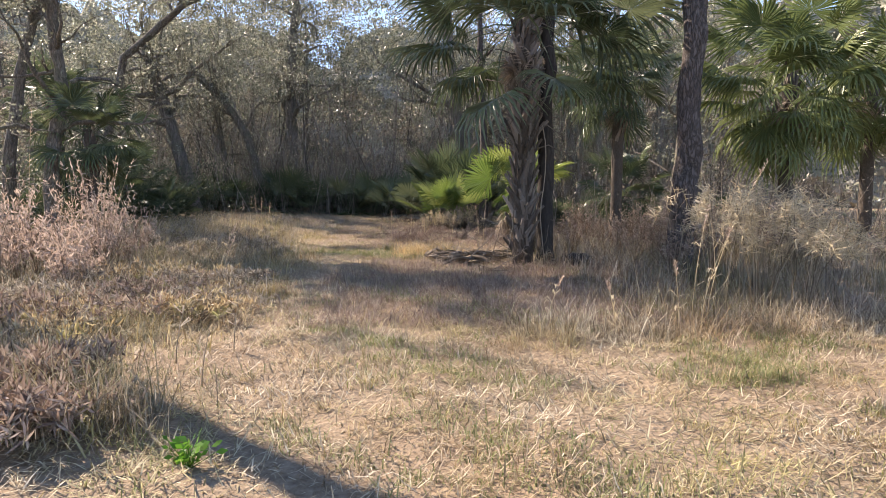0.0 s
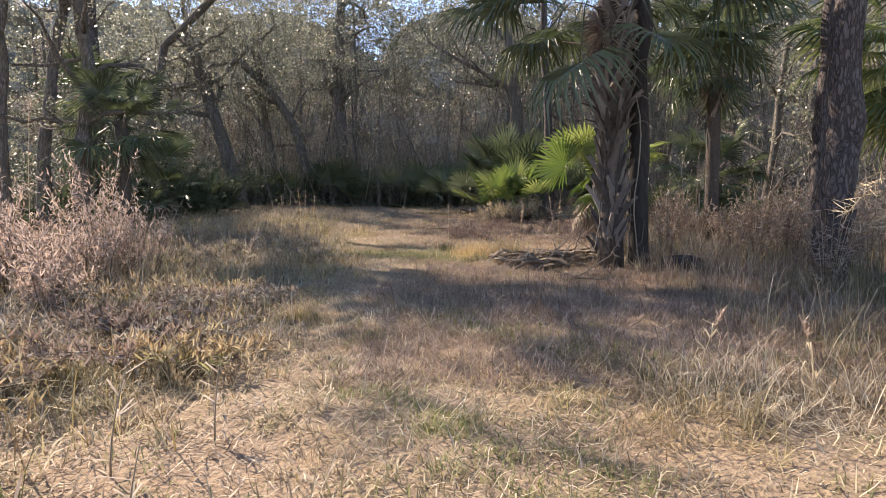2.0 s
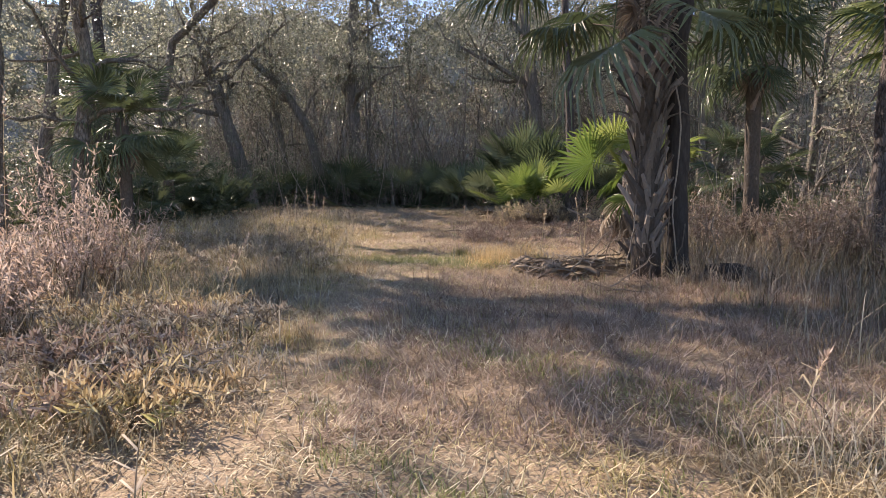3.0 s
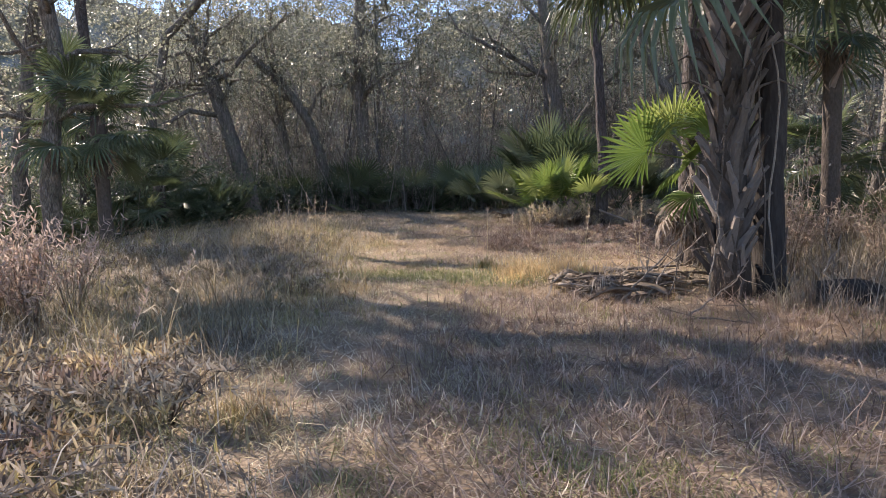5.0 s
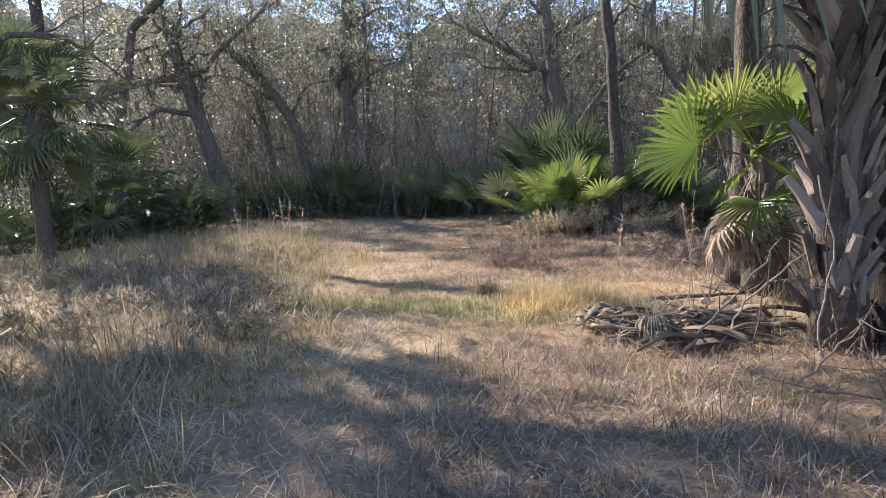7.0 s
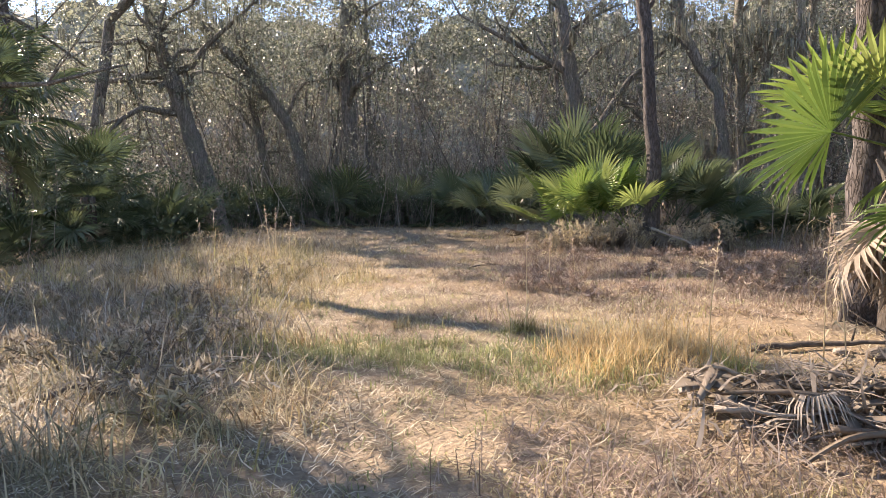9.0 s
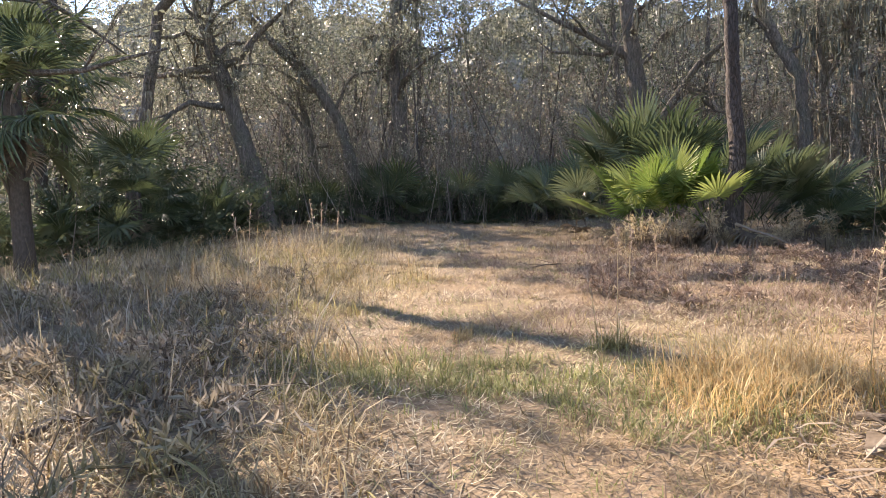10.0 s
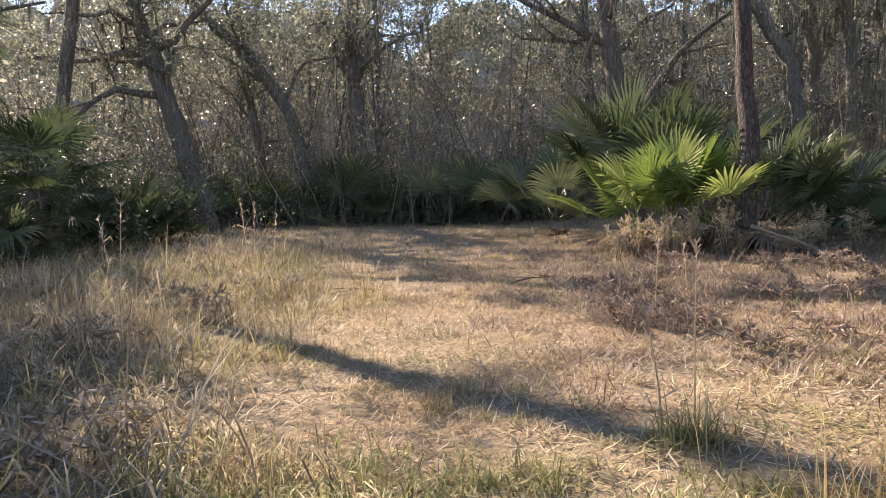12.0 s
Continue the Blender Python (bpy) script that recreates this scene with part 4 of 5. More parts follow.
hero("oak_tree", -13.0, 40.0, [(0, 0, 0), (-0.4, 0, 3), (-0.8, 0, 6), (-1, 0, 10)], [0.22, 0.19, 0.16, 0.1], 8, 0.4, 3, 314, "thin leaning oak in the wood", "tree", leaf_n=32)
hero("live_oak", 1.1, 38.7, [(0, 0, 0), (-0.05, 0, 3), (-0.3, 0, 6), (-0.7, 0, 9), (-0.9, 0, 13)], [0.45, 0.38, 0.33, 0.26, 0.14], 9, 0.5, 4.2, 315,
     "large live oak with a rising side limb", "tree", leaf_n=32, extra=(((0.2, 0, 3.4), (0.75, 0, 1), 6.5, 0.2), ((-0.3, 0, 6.3), (-1, 0, 0.45), 6.5, 0.16)), moss=4)
hero("live_oak", 5.85, 35.3, [(0, 0, 0), (0.1, 0, 2.3), (-0.15, 0, 4.8), (-0.9, 0, 6.0), (-1.5, 0, 7.4), (-1.3, 0, 9.5)], [0.26, 0.22, 0.2, 0.18, 0.15, 0.1], 6, 0.55, 3, 316,
     "crooked oak with an S-shaped trunk", "tree", leaf_n=28, moss=5)
for i, (x, y, r) in enumerate(((7.1, 37.5, 0.24), (7.4, 35.6, 0.2), (8.2, 34.6, 0.2), (9.4, 36.5, 0.22), (11.0, 33, 0.24))):
    hero("oak_tree", x, y, [(0, 0, 0), (0.1, 0, 3), (0.0, 0, 7), (0.2, 0, 12)], [r, r * 0.9, r * 0.8, r * 0.4], 9, 0.3, 3, 320 + i, "straight oak hung with moss, bark in pale sunlit tones", "tree", M_oak_sunlit, leaf_n=14, moss=4)
hero("pine_tree", -17.3, 29.3, [(0, 0, 0), (0.05, 0, 3), (0.1, 0, 7), (0.1, 0, 11), (0.1, 0, 17.5)], [0.26, 0.24, 0.22, 0.2, 0.12], 8, 0.82, 2.2, 306,
     "tall straight pine at the clearing's edge", "tree", M_pine, M_leaf, 14)
hero("pine_tree", -9.6, 9.95, [(0, 0, 0), (0.05, 0, 3), (0.1, 0, 7), (0.1, 0, 11), (0.1, 0, 17)], [0.24, 0.2, 0.18, 0.16, 0.1], 8, 0.92, 1.6, 307,
     "tall straight pine in tall weeds", "tree", M_pine, M_leaf, 14)
# broad evergreens that shade the way, most of them added with unseen crowns
hero("live_oak", -14.8, 18.8, [(0, 0, 0), (0.1, 0, 4), (1.2, 0.5, 7.5), (4.2, 1.2, 9.3), (5.7, 1.4, 10.5)], [0.22, 0.19, 0.17, 0.15, 0.1], 22, 0.66, 5.2, 331,
     "broad live oak added for shade, spreading a dense high crown", "tree", leaf_mat=M_leaf, leaf_n=23, leaf=0.16,
     extra=(((3.2, 0.9, 8.7), (1, -0.5, 0.1), 5.0, 0.1), ((4.4, 1.2, 9.4), (1, -0.75, 0.05), 5.0, 0.1), ((5.4, 1.3, 10.2), (1, -0.6, 0.0), 4.5, 0.09)))
hero("live_oak", -12.9, 21.3, [(0, 0, 0), (0.1, 0, 2.5), (0.4, 0.2, 5), (0.3, 0, 8), (0.4, 0, 10)], [0.26, 0.23, 0.2, 0.15, 0.09], 14, 0.35, 4.2, 332,
     "broad live oak with a dense shady crown", "tree", leaf_mat=M_leaf, leaf_n=10, leaf=0.12)

# slim oak added so that its high crown shades the clearing
hero("live_oak", -17.2, 33.0, [(0, 0, 0), (0.2, 0, 4), (1.5, -0.5, 8), (5, -1.5, 10.3), (8.2, -2.0, 11.4)], [0.22, 0.2, 0.18, 0.15, 0.08], 16, 0.72, 4.4, 333,
     "slim oak added to shade the clearing, leaning out with a high crown", "tree", leaf_mat=M_leaf, leaf_n=30, leaf=0.15)

# two more oaks added beyond the left edge of view, to shade the weeds
hero("live_oak", -14.7, 20.4, [(0, 0, 0), (0.1, 0, 3), (0.3, 0, 6), (0.5, 0.1, 8), (0.6, 0.1, 9.5)], [0.2, 0.18, 0.16, 0.14, 0.1], 9, 0.78, 2.5, 334,
     "unseen live oak added for shade, with a small dense high crown", "tree", leaf_mat=M_leaf, leaf_n=36, leaf=0.16)
hero("live_oak", -16.4, 24.4, [(0, 0, 0), (0.2, 0, 3), (0.6, 0.2, 6), (1.2, 0.2, 8), (1.8, 0.3, 10)], [0.26, 0.22, 0.19, 0.16, 0.1], 9, 0.7, 2.6, 335,
     "live oak added for shade, with a thin high crown", "tree", leaf_mat=M_leaf, leaf_n=9, leaf=0.13)

# the wood behind: a few kinds, many trees
KINDS = []
for i in range(6):
    t = Tree(400 + i, 0.135, 13, 7, 0)
    h = (9, 11, 12, 10, 13, 8)[i]
    lean = (0.3, -0.8, 0.2, 0.9, -0.2, -1.2)[i]
    fine, fr = t.stem([(0, 0, 0), (lean * 0.2, 0.1, h * 0.3), (lean * 0.6, -0.1, h * 0.6), (lean, 0, h)], [0.17, 0.14, 0.11, 0.04])
    t.crown_on(fine, fr, 10, 0.16, 2.9)
    KINDS.append(t.place("oak_tree", 0, 0, "thin grey oak with sparse small leaves", "tree", M_oak, (M_leaf, M_leaf_dry, M_leaf, M_leaf_dry, M_leaf_dark, M_leaf)[i], "trees of the wood"))
gt = random.Random(12)
spots = []
while len(spots) < 58:
    z = gt.random()
    if z < 0.68:
        x, y = gt.uniform(-34, 22), gt.uniform(40.5, 66)
    elif z < 0.84:
        x, y = gt.uniform(-38, -23), gt.uniform(21, 42)
    else:
        x, y = gt.uniform(8.5, 26), gt.uniform(16, 41)
    if all((x - a) ** 2 + (y - b) ** 2 > 3.2 for a, b in spots):
        spots.append((x, y))
for i, (x, y) in enumerate(spots):
    m = pose(x, y, gz(x, y) - 0.12, gt.uniform(-3, 3), gt.uniform(-3, 3), gt.uniform(0, 360))
    if i < 6:
        KINDS[i].matrix_basis = m
    else:
        copy_thing(KINDS[i % 6], m)


# saplings and brush of the understorey
def brush(name, n, area, h0, h1, r, seed, label, leaf_mat, leaf_n, leaf=0.07):
    g = np.random.default_rng(seed)
    x, y = area(g, n)
    k = len(x)
    V, L = [], []
    h = g.uniform(h0, h1, k)
    z = ground_z(x, y) - 0.03
    p = np.stack([x, y, z], 1)
    rows = [p]
    d = np.stack([g.normal(0, 0.17, k), g.normal(0, 0.17, k), np.ones(k)], 1)
    for s in range(3):
        d = d + np.stack([g.normal(0, 0.16, k), g.normal(0, 0.16, k), np.zeros(k)], 1)
        p = p + d * (h / 3)[:, None]
        rows.append(p)
    rad = r * g.uniform(0.35, 1.9, k)
    ring = np.array([[1, 0, 0], [-0.5, 0.87, 0], [-0.5, -0.87, 0]])
    v = np.stack([rows[s][:, None, :] + ring[None] * (rad * (1 - 0.28 * s))[:, None, None] for s in range(4)], 1).reshape(-1, 3)
    quads = np.array([[s * 3 + a, s * 3 + (a + 1) % 3, s * 3 + 3 + (a + 1) % 3, s * 3 + 3 + a] for s in range(3) for a in range(3)])
    loops = (np.arange(k)[:, None, None] * 12 + quads[None]).ravel()
    tagged(new(name, mesh_of(name, v, loops, np.full(k * 9, 4), M_twig)), label, "brush", kind="stuff")
    if leaf_n:
        m = k * leaf_n
        seg = g.integers(1, 4, m)
        src = np.repeat(np.arange(k), leaf_n)
        R = np.stack(rows, 0)
        c = R[seg, src] + g.normal(0, 1, (m, 3)) * np.array([0.28, 0.28, 0.4])
        dd = g.normal(0, 1, (m, 3))
        dd /= np.linalg.norm(dd, axis=1)[:, None]
        w = np.cross(dd, g.normal(0, 1, (m, 3)))
        w /= np.linalg.norm(w, axis=1)[:, None]
        l = (leaf * g.uniform(0.6, 1.4, m))[:, None]
        v = np.stack([c, c + dd * l * 0.5 + w * l * 0.27, c + dd * l, c + dd * l * 0.5 - w * l * 0.27], 1).reshape(-1, 3)
        tagged(new(name + "_leaves", mesh_of(name, v, np.arange(m * 4), np.full(m, 4), leaf_mat, False)), "small leaves of the understorey brush", "foliage", kind="stuff")


def box_area(x0, x1, y0, y1):
    return lambda g, n: (g.uniform(x0, x1, n), g.uniform(y0, y1, n))


def foliage(name, n, x0, x1, y0, y1, z0, z1, size, mat, seed, label):
    """Leaf sprays of the wood's depth, in clumps with gaps between them."""
    g = np.random.default_rng(seed)
    k = n // 50
    cx, cy, cz = g.uniform(x0, x1, k), g.uniform(y0, y1, k), z0 + (z1 - z0) * g.uniform(0, 1, k)
    wide = np.repeat(g.uniform(0.25, 1.0, k), 50)[:, None]
    c = np.repeat(np.stack([cx, cy, cz], 1), 50, 0) + g.normal(0, 1, (k * 50, 3)) * np.array([0.75, 0.75, 0.45]) * wide
    m = len(c)
    d = g.normal(0, 1, (m, 3))
    d /= np.linalg.norm(d, axis=1)[:, None]
    w = np.cross(d, g.normal(0, 1, (m, 3)))
    w /= np.linalg.norm(w, axis=1)[:, None]
    l = (size * g.uniform(0.5, 1.4, m))[:, None]
    v = np.stack([c, c + d * l * 0.5 + w * l * 0.28, c + d * l, c + d * l * 0.5 - w * l * 0.28], 1).reshape(-1, 3)
    tagged(new(name, mesh_of(name, v, np.arange(m * 4), np.full(m, 4), mat, False)), label, "foliage", kind="stuff")


def far_wood():
    """The distant wood all round the clearing's head: a rough bank of crowns with an uneven top."""
    g = np.random.default_rng(77)
    nu, nv = 260, 26
    v = []
    for i in range(nu):
        a = math.pi * (1.06 - 1.12 * i / (nu - 1))
        top = 30.0 + 0.9 * math.sin(i * 0.31) + 0.8 * math.sin(i * 0.83 + 1) + g.normal(0, 0.7) - 9.0 * max(0.0, (i - 175) / 85) - 4.5 * math.exp(-((i - 118) / 5) ** 2) - 5 * math.exp(-((i - 150) / 6) ** 2)
        for k in range(nv):
            f = k / (nv - 1)
            r = 96 + 3.0 * math.sin(i * 0.5 + k * 0.7) + g.normal(0, 0.9) + 5 * f * f
            v.append((-6 + r * math.cos(a) * 0.95, 14 + r * math.sin(a), top * f - 0.3 + g.normal(0, 0.12) * f))
    q = (np.arange(nu - 1)[:, None] * nv + np.arange(nv - 1)[None]).ravel()
    l = np.stack([q, q + 1, q + nv + 1, q + nv], 1).ravel()
    tagged(new("backdrop", mesh_of("backdrop", v, l, np.full(len(q), 4), M_far_hazy, False)), "distant wood in hazy grey-green closing the view", "wood", kind="structure")


far_wood()
foliage("wood_foliage", 9000, -22, -11, 22, 37, 0.2, 3.2, 0.12, M_leaf_dark, 25, "dark evergreen leaves of a shaded thicket")
foliage("oak_foliage", 32000, -36, -6, 39, 52, 6.0, 17.5, 0.14, M_leaf, 26, "small olive leaves of the oaks' high crowns")
foliage("oak_foliage", 8000, -6, 20, 40, 54, 5.0, 17.5, 0.13, M_leaf, 38, "small olive leaves of the oaks' high crowns")
foliage("oak_foliage", 16000, -24, 4, 50, 58, 12.0, 22.0, 0.19, M_leaf, 39, "olive leaves of the high crowns")
foliage("oak_foliage", 9000, -22, -8, 33, 39, 6.0, 12, 0.11, M_leaf, 27, "small olive leaves of overhanging oak crowns")
foliage("oak_foliage", 2500, 4, 14, 30, 40, 5.0, 13, 0.11, M_leaf, 28, "small olive leaves of overhanging oak crowns")
foliage("thicket_foliage", 5000, -22, -14.5, 29, 36, 1.0, 4.6, 0.11, M_leaf, 30, "grey-green leaves of tall shrubs at the edge")
foliage("oak_foliage", 14000, -30, 12, 38.5, 46, 1.5, 7, 0.10, M_leaf_dry, 29, "dry tan leaves low in the wood")
foliage("oak_foliage", 16000, -24, 3, 44, 51, 9.0, 18, 0.17, M_leaf, 33, "olive leaves of high crowns behind")
foliage("oak_foliage", 38000, -32, 16, 50, 58, 8.0, 19.5, 0.21, M_leaf, 31, "olive leaves of high crowns behind")
foliage("oak_foliage", 3000, 10, 22, 32, 46, 4.0, 14, 0.14, M_leaf, 32, "sunlit olive leaves beside the clearing")
foliage("wood_foliage", 36000, -44, 32, 50, 72, 1.0, 17, 0.24, M_leaf, 21, "dense olive foliage deep in the wood")
foliage("wood_foliage", 24000, -40, 28, 45, 62, 0.5, 11, 0.2, M_leaf_dry, 22, "dry brown foliage deep in the wood")
foliage("wood_foliage", 12000, -50, -29, 14, 54, 0.5, 12, 0.2, M_leaf, 23, "dense olive foliage beside the clearing")
foliage("wood_foliage", 14000, 14, 34, 14, 54, 0.5, 14, 0.2, M_leaf, 24, "dense olive foliage beside the clearing")
foliage("oak_foliage", 42000, -30, 34, 62, 74, 9.0, 27.0, 0.3, M_leaf, 34, "olive leaves of the tallest crowns behind")
foliage("oak_foliage", 6000, -48, -27, 38, 52, 5.0, 20.0, 0.2, M_leaf, 35, "olive leaves of tall crowns beside the clearing")
foliage("oak_foliage", 5000, 4, 22, 38, 50, 2.0, 15.0, 0.15, M_leaf, 36, "sunlit olive leaves of tall crowns")
foliage("oak_foliage", 8000, 4, 22, 38, 48, 0.8, 9.0, 0.13, M_leaf_dry, 37, "tan leaves low in the wood")
brush("saplings", 1900, box_area(-30, 22, 38.5, 58), 2.0, 8.0, 0.028, 1, "thin grey saplings crowding the wood", M_leaf_dry, 12, 0.10)
brush("sapling_trunks", 330, box_area(-28, 18, 39.5, 56), 6.0, 11.0, 0.075, 6, "slim grey trunks standing close in the wood", M_leaf, 30, 0.12)
brush("saplings", 700, box_area(-17, 8, 37.5, 42), 1.5, 6.0, 0.016, 2, "thin grey saplings at the wood's edge", M_leaf, 40, 0.085)
brush("thicket", 420, box_area(-30, -13.5, 24, 38), 1.2, 3.6, 0.014, 3, "dense shaded thicket at the clearing's edge", M_leaf, 34, 0.10)
brush("thicket", 500, box_area(4.5, 20, 17, 38), 1.0, 4.0, 0.013, 4, "thin brown thicket among trees", M_leaf_dry, 14, 0.07)
brush("undergrowth", 900, box_area(-17, 1, 38.0, 43), 0.2, 1.5, 0.010, 5, "dark low undergrowth beneath the trees", M_leaf_dark, 14, 0.09)


# ---- brush pile ----
def stick_mesh(seed, n=6):
    g = random.Random(seed)
    b = Builder()
    pts = [Vector((i / n, g.gauss(0, 0.025), g.gauss(0, 0.02))) for i in range(n + 1)]
    b.tube(pts, [0.022 - 0.016 * i / n for i in range(n + 1)], 5)
    b.tube([pts[3], pts[3] + Vector((0.12, 0.09, 0.03)), pts[3] + Vector((0.24, 0.14, 0.02))], [0.012, 0.009, 0.004], 4)
    return b.mesh("stick", M_stick)


FR_CURL = [frond_meshes("curled_frond", M_frond_dead, 0.7, 0.3, d, 70 + i) for i, d in enumerate((2.6, 3.4))]
STICKS = [stick_mesh(i) for i in range(6)]
pile = empty("brush_pile", (0.5, 14.95, gz(0.5, 14.95)), "low pile of grey sticks and curled dead palm fronds", "brush pile")
gs = random.Random(9)
for i in range(30):
    o = new("stick", STICKS[i % 6])
    o.parent = pile
    ln = gs.uniform(0.4, 1.0)
    turn = gs.gauss(0, 42) + 180 * (i % 2)
    px, py = gs.uniform(-0.7, 0.95), gs.gauss(0.1, 0.3)
    hgt = 0.03 + 0.2 * max(0, 1 - (py / 0.6) ** 2) * gs.random()
    o.matrix_basis = pose(px, py, hgt, 0, gs.uniform(-9, 9), turn) @ Matrix.Diagonal((ln, gs.uniform(0.6, 1.3), gs.uniform(0.6, 1.3), 1)) @ Matrix.Translation((-0.5, 0, 0))
for px, py, ln, turn, th in ((0.1, 0.35, 1.5, 8, 2.6), (0.55, 0.1, 1.3, -14, 2.2), (-0.2, -0.05, 1.1, 20, 2.4)):
    o = new("log", STICKS[1])
    o.parent = pile
    o.matrix_basis = pose(px, py, 0.08, 0, -3, turn) @ Matrix.Diagonal((ln, th, th, 1)) @ Matrix.Translation((-0.5, 0, 0))
for i in range(15):
    px, py = gs.uniform(-0.6, 1.0), gs.gauss(0.0, 0.3)
    put_frond(pile, FR_CURL[i % 2], Vector((px, py, 0.26 * math.exp(-(py / 0.4) ** 2) * gs.uniform(0.4, 1.0) + 0.06)), gs.gauss(0, 35) + 180 * (i % 2), gs.uniform(4, 16), gs.uniform(-14, 14), gs.uniform(0.24, 0.38))


def slab_mesh(seed):
    """A split leaf base lying down: a long grey channel, wide at one end, with torn fibres at the other."""
    g = random.Random(seed)
    b = Builder()
    rows, n = [], 7
    bow = g.uniform(0.03, 0.12)
    for i in range(n + 1):
        t = i / n
        w = 0.085 * (1 - 0.75 * t) + 0.012
        c = Vector((t - 0.5, 0.04 * math.sin(3 * t + seed), bow * math.sin(math.pi * t) + g.gauss(0, 0.004)))
        rows += [c + Vector((0, -w, 0.03 * (1 - t))), c + Vector((0, 0, -0.012)), c + Vector((0, w, 0.03 * (1 - t))), c + Vector((0, 0, -0.03))]
    b.add(rows, [(k * 4 + a, k * 4 + (a + 1) % 4, k * 4 + 4 + (a + 1) % 4, k * 4 + 4 + a) for k in range(n) for a in range(4)] + [(3, 2, 1, 0), (4 * n, 4 * n + 1, 4 * n + 2, 4 * n + 3)])
    for k in range(5):
        a = rows[4 * n] + Vector((0, 0.01 * k, 0))
        b.tube([a, a + Vector((0.12, g.gauss(0, 0.03), g.gauss(0, 0.02))), a + Vector((0.22 + 0.1 * g.random(), g.gauss(0, 0.06), -0.03))], [0.006, 0.004, 0.002], 3)
    return b.mesh("dead_leaf_base", M_frond_dead)


SLABS = [slab_mesh(i) for i in range(5)]
for i in range(44):
    o = new("dead_leaf_base", SLABS[i % 5])
    o.parent = pile
    px, py = gs.uniform(-0.8, 1.15), gs.gauss(-0.1, 0.32)
    hgt = 0.03 + 0.17 * max(0, 1 - ((py + 0.1) / 0.65) ** 2) * gs.random()
    ln = gs.uniform(0.3, 0.75)
    o.matrix_basis = pose(px, py, hgt, gs.uniform(-25, 25), gs.uniform(-10, 10), gs.gauss(0, 30) + 180 * (i % 2)) @ Matrix.Diagonal((ln, gs.uniform(0.35, 0.7), 0.7, 1))
lx, ly = rng.normal(0.45, 0.5, 500), rng.normal(14.85, 0.32, 500)
litter = blades("dead_leaf_strip", M_frond_dead, lx, ly, rng.uniform(0.12, 0.45, 500), rng.uniform(0.008, 0.03, 500), rng.uniform(0.9, 1.7, 500), rng.uniform(-0.8, 1.4, 500), "", "",
                z0=ground_z(lx, ly) + rng.uniform(0.0, 0.34, 500) * np.exp(-((ly - 14.95) / 0.4) ** 2))
litter.parent = pile
litter.location = -pile.location


def fallen_branch(pts, r, seed, label):
    t = Tree(seed, 0.05, 0)
    fine, fr = t.stem(pts, [r, r * 0.8, r * 0.4])
    for _ in range(3):
        j = t.g.randint(3, len(fine) - 1)
        t.branch(fine[j], Vector((t.g.gauss(0, 1), t.g.gauss(0, 1), 0.4)).normalized(), 0.5, r * 0.4, 2)
    x, y = pts[0][0], pts[0][1]
    b = Builder()
    b.add(t.trunk.v, t.trunk.f)
    for limb in t.limbs:
        b.add(limb[1].v, limb[1].f)
    ob = new("fallen_branch", b.mesh("fallen_branch", M_stick))
    ob.location = (0, 0, gz(x, y))
    return tagged(ob, label, "branch")


fallen_branch([(1.5, 25.9, 0.6), (2.1, 25.5, 0.35), (2.8, 25.3, 0.02)], 0.03, 1, "pale bare branch fallen out of palmettos")
fallen_branch([(1.0, 13.2, 0.04), (1.4, 13.5, 0.2), (1.8, 13.8, 0.45)], 0.011, 2, "dry branch leaning on weeds")
fallen_branch([(1.75, 13.7, 0.02), (1.72, 13.85, 0.45), (1.7, 13.95, 1.0)], 0.018, 3, "pale split stick leaning on a palm trunk")
fallen_branch([(-5.1, 14.9, 0.05), (-4.9, 15.1, 0.12), (-4.6, 15.2, 0.02)], 0.03, 4, "short dark stick in dead weeds")


def fallen_log():
    """A dark rotten log lying beside the trunks."""
    b = Builder()
    pts = [Vector((0.22 * i, -0.05 * math.sin(i), 0.0)) for i in range(4)]
    b.tube(pts, [0.14, 0.175, 0.17, 0.12], 14)
    for v in b.v:
        v += Vector((0, noise.noise(v * 5), noise.noise(v * 5 + Vector((3, 0, 0))))) * 0.035
    ob = new("fallen_log", b.mesh("fallen_log", M_burnt))
    ob.matrix_basis = pose(2.55, 13.75, gz(2.9, 13.7) + 0.13, 0, 0, -12)
    return tagged(ob, "dark rotten log lying beside the palm", "log")


fallen_log()


def vine(x, y, z0, z1, sway, r, seed, hook=False):
    """A thin bare vine hanging against the trunks."""
    g = random.Random(seed)
    b = Builder()
    n = 9
    pts = [Vector((x + sway * math.sin(i * 0.9 + seed) + g.gauss(0, 0.012), y + g.gauss(0, 0.015), z0 + (z1 - z0) * i / n)) for i in range(n + 1)]
    if hook:
        pts = [pts[0] + Vector((0.26, 0, 0.55)), pts[0] + Vector((0.22, 0, 0.2)), pts[0] + Vector((0.1, 0, 0.0))] + pts
    b.tube(pts, [r] * len(pts), 5)
    ob = new("vine", b.mesh("vine", M_stick))
    return tagged(ob, "thin pale bare vine hanging by a palm trunk", "vine", "vines by the palm")


gv2 = random.Random(44)
for i, (x, y, z0, z1, k) in enumerate(((1.98, 13.82, 0.35, 3.6, True), (1.55, 13.9, 0.0, 2.2, False), (2.15, 13.95, 0.0, 3.0, False), (1.42, 13.7, 0.0, 1.5, False),
                                       (2.62, 13.6, 0.0, 1.0, False))):
    vine(x, y, z0 + gz(x, y), z1, 0.05, gv2.uniform(0.007, 0.013), i, k)
fallen_branch([(0.45, 14.2, 0.02), (0.9, 14.35, 0.45), (1.35, 14.4, 1.0)], 0.014, 11, "pale dry branch leaning over the brush pile")
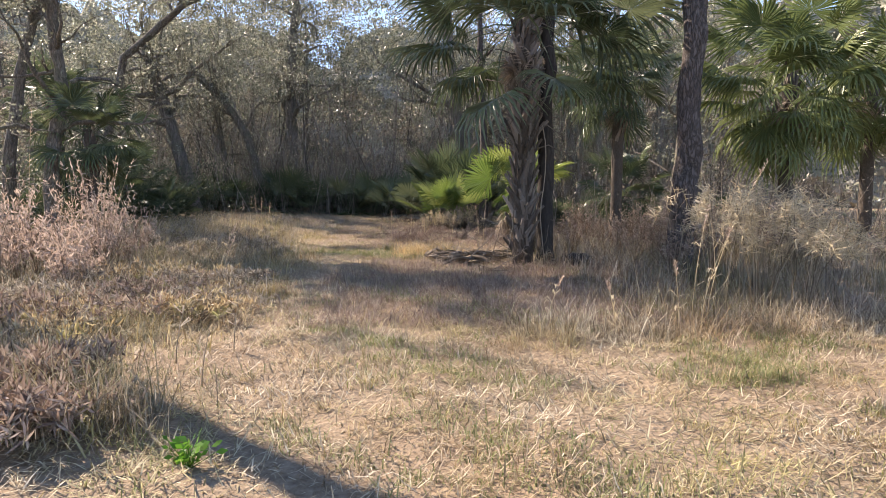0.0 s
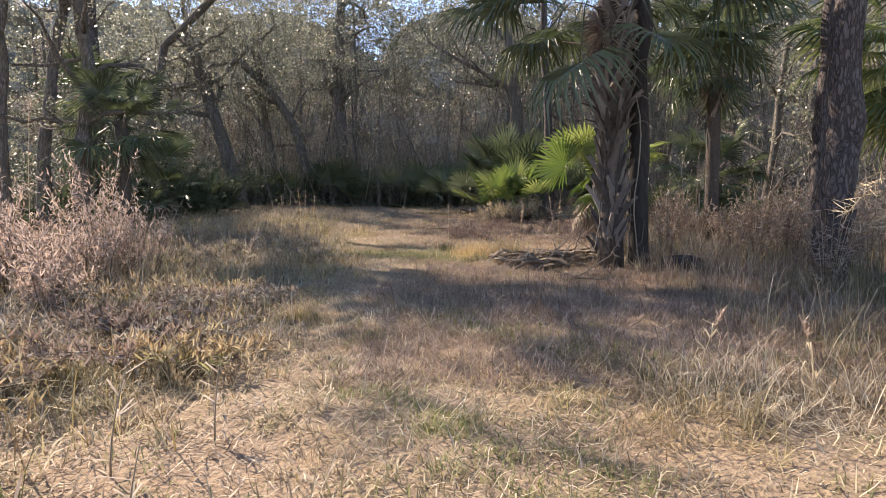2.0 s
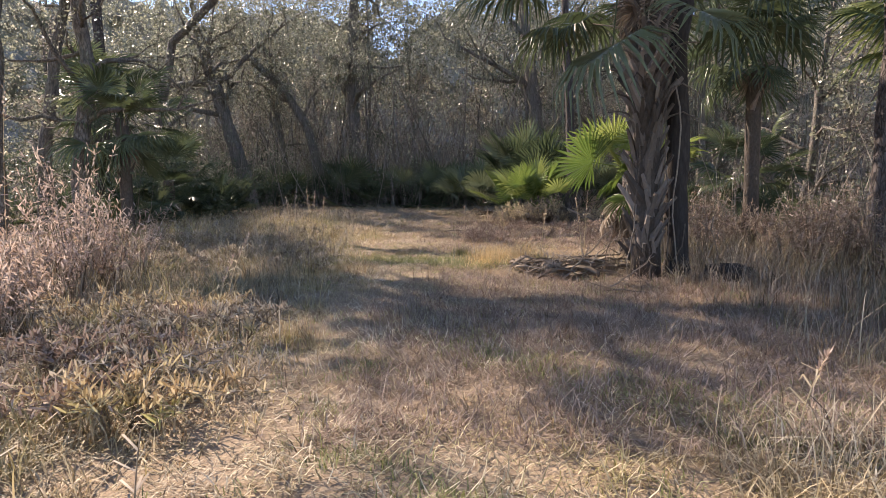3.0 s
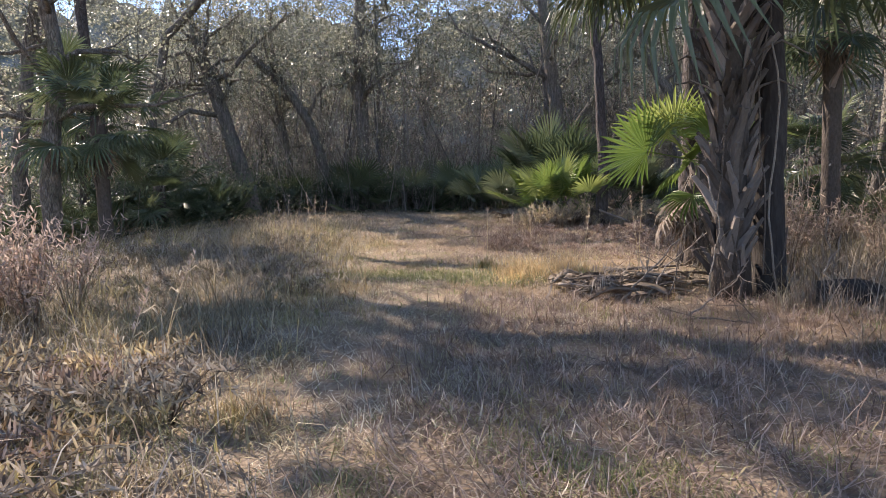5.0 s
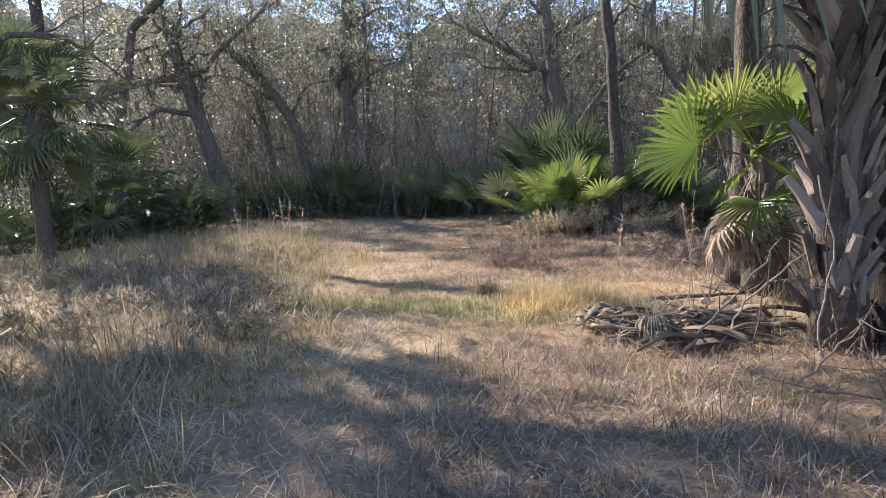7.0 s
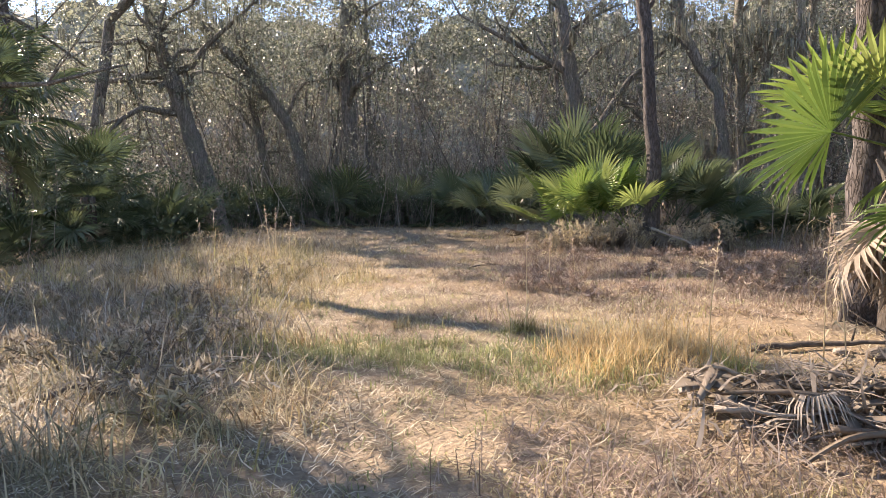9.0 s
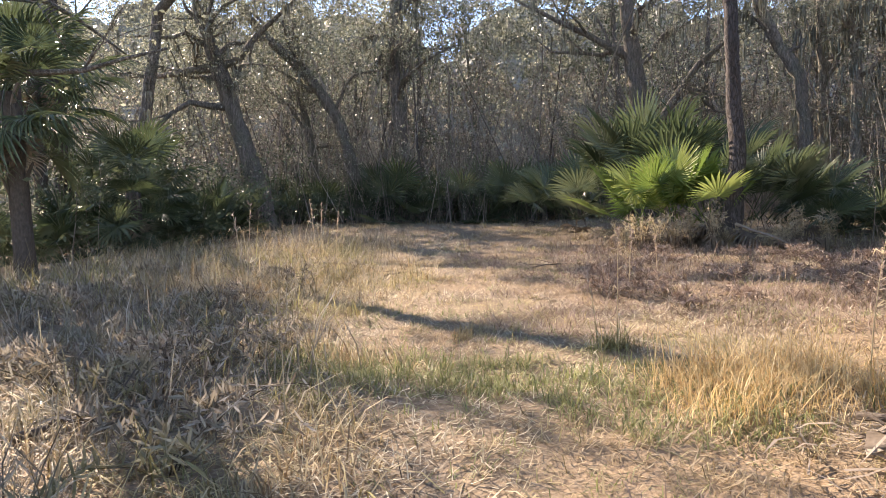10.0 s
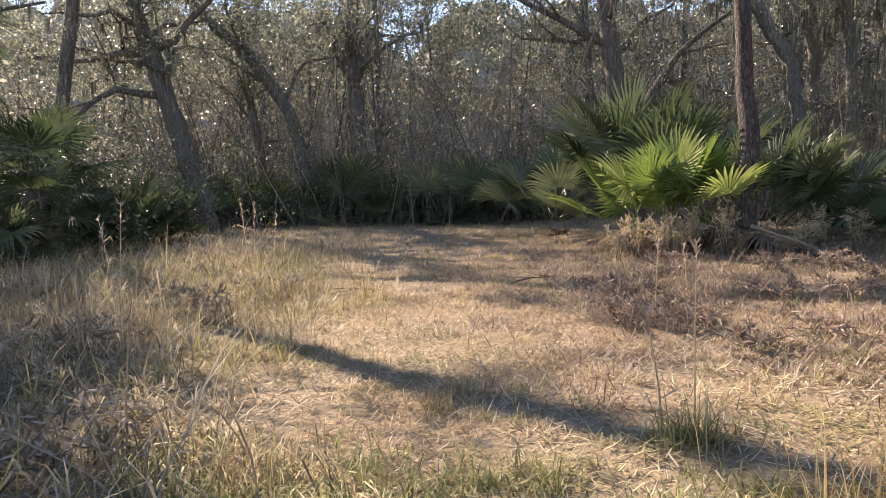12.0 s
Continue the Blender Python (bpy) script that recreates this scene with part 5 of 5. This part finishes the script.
fallen_branch([(0.75, 14.2, 0.02), (1.05, 14.4, 0.4), (1.5, 14.45, 0.8)], 0.012, 12, "pale dry branch leaning over the brush pile")
fallen_branch([(1.0, 14.1, 0.02), (1.15, 14.3, 0.35), (1.3, 14.5, 0.9)], 0.010, 13, "pale dry branch leaning over the brush pile")
fallen_branch([(0.6, 16.7, 0.05), (1.1, 16.6, 0.1), (1.7, 16.4, 0.16)], 0.035, 14, "grey branch lying behind the brush pile")
fallen_branch([(2.5, 13.2, 0.0), (2.42, 13.25, 0.4), (2.6, 13.3, 0.8)], 0.012, 15, "forked dry stem standing in shade")
fallen_branch([(0.9, 13.0, 0.02), (1.2, 12.9, 0.05), (1.6, 12.75, 0.02)], 0.012, 16, "pale dry stick lying in shade")
fallen_branch([(-0.4, 11.2, 0.02), (-0.1, 11.1, 0.05), (0.3, 10.95, 0.02)], 0.009, 17, "pale dry stick lying in shade")
fallen_branch([(-2.6, 23.6, 0.02), (-2.3, 23.9, 0.06), (-1.9, 24.3, 0.03)], 0.014, 18, "dark stick lying in sunlit straw")
fallen_branch([(-5.2, 23.1, 0.02), (-4.9, 23.3, 0.06), (-4.5, 23.4, 0.03)], 0.014, 19, "dark stick lying in sunlit straw")


def chunk(x, y, s, seed):
    """A pale broken lump of wood."""
    g = random.Random(seed)
    bm = bmesh.new()
    bmesh.ops.create_icosphere(bm, subdivisions=2, radius=s)
    for v in bm.verts:
        v.co = Vector((v.co.x * 1.4, v.co.y, v.co.z * 0.7)) * (1 + 0.35 * noise.noise(v.co * 14 + Vector((seed, 0, 0))))
    me = bpy.data.meshes.new("wood_chunk")
    bm.to_mesh(me)
    bm.free()
    me.materials.append(M_stick)
    ob = new("wood_chunk", me)
    ob.matrix_basis = pose(x, y, gz(x, y) + s * 0.4, 0, 0, g.uniform(0, 180))
    return tagged(ob, "pale broken lump of wood by a trunk", "wood chunk")


chunk(1.5, 16.35, 0.08, 1)
chunk(1.25, 16.45, 0.05, 2)

# fresh short green grass coming up through the straw
tufts(3400, 18, -1.8, 4.2, 1.6, 9.5, 0.06, 0.16, 0.007, 0.08, "green_grass", M_green, "short fresh green grass coming through straw",
      lambda x, y: np.clip(patchy(x, y, 1.2, 7.0) * 2.4 - 1.1, 0, 1) * np.clip((x - left_edge(y)) / 0.5, 0, 1), 0.7)
tufts(900, 14, -4.5, 2.5, 11, 22, 0.06, 0.16, 0.007, 0.08, "green_grass", M_green, "short fresh green grass coming through straw",
      lambda x, y: np.clip(patchy(x, y, 1.0, 8.0) * 2.4 - 1.25, 0, 1) * np.clip((x - left_edge(y)) / 0.5, 0, 1), 0.7)
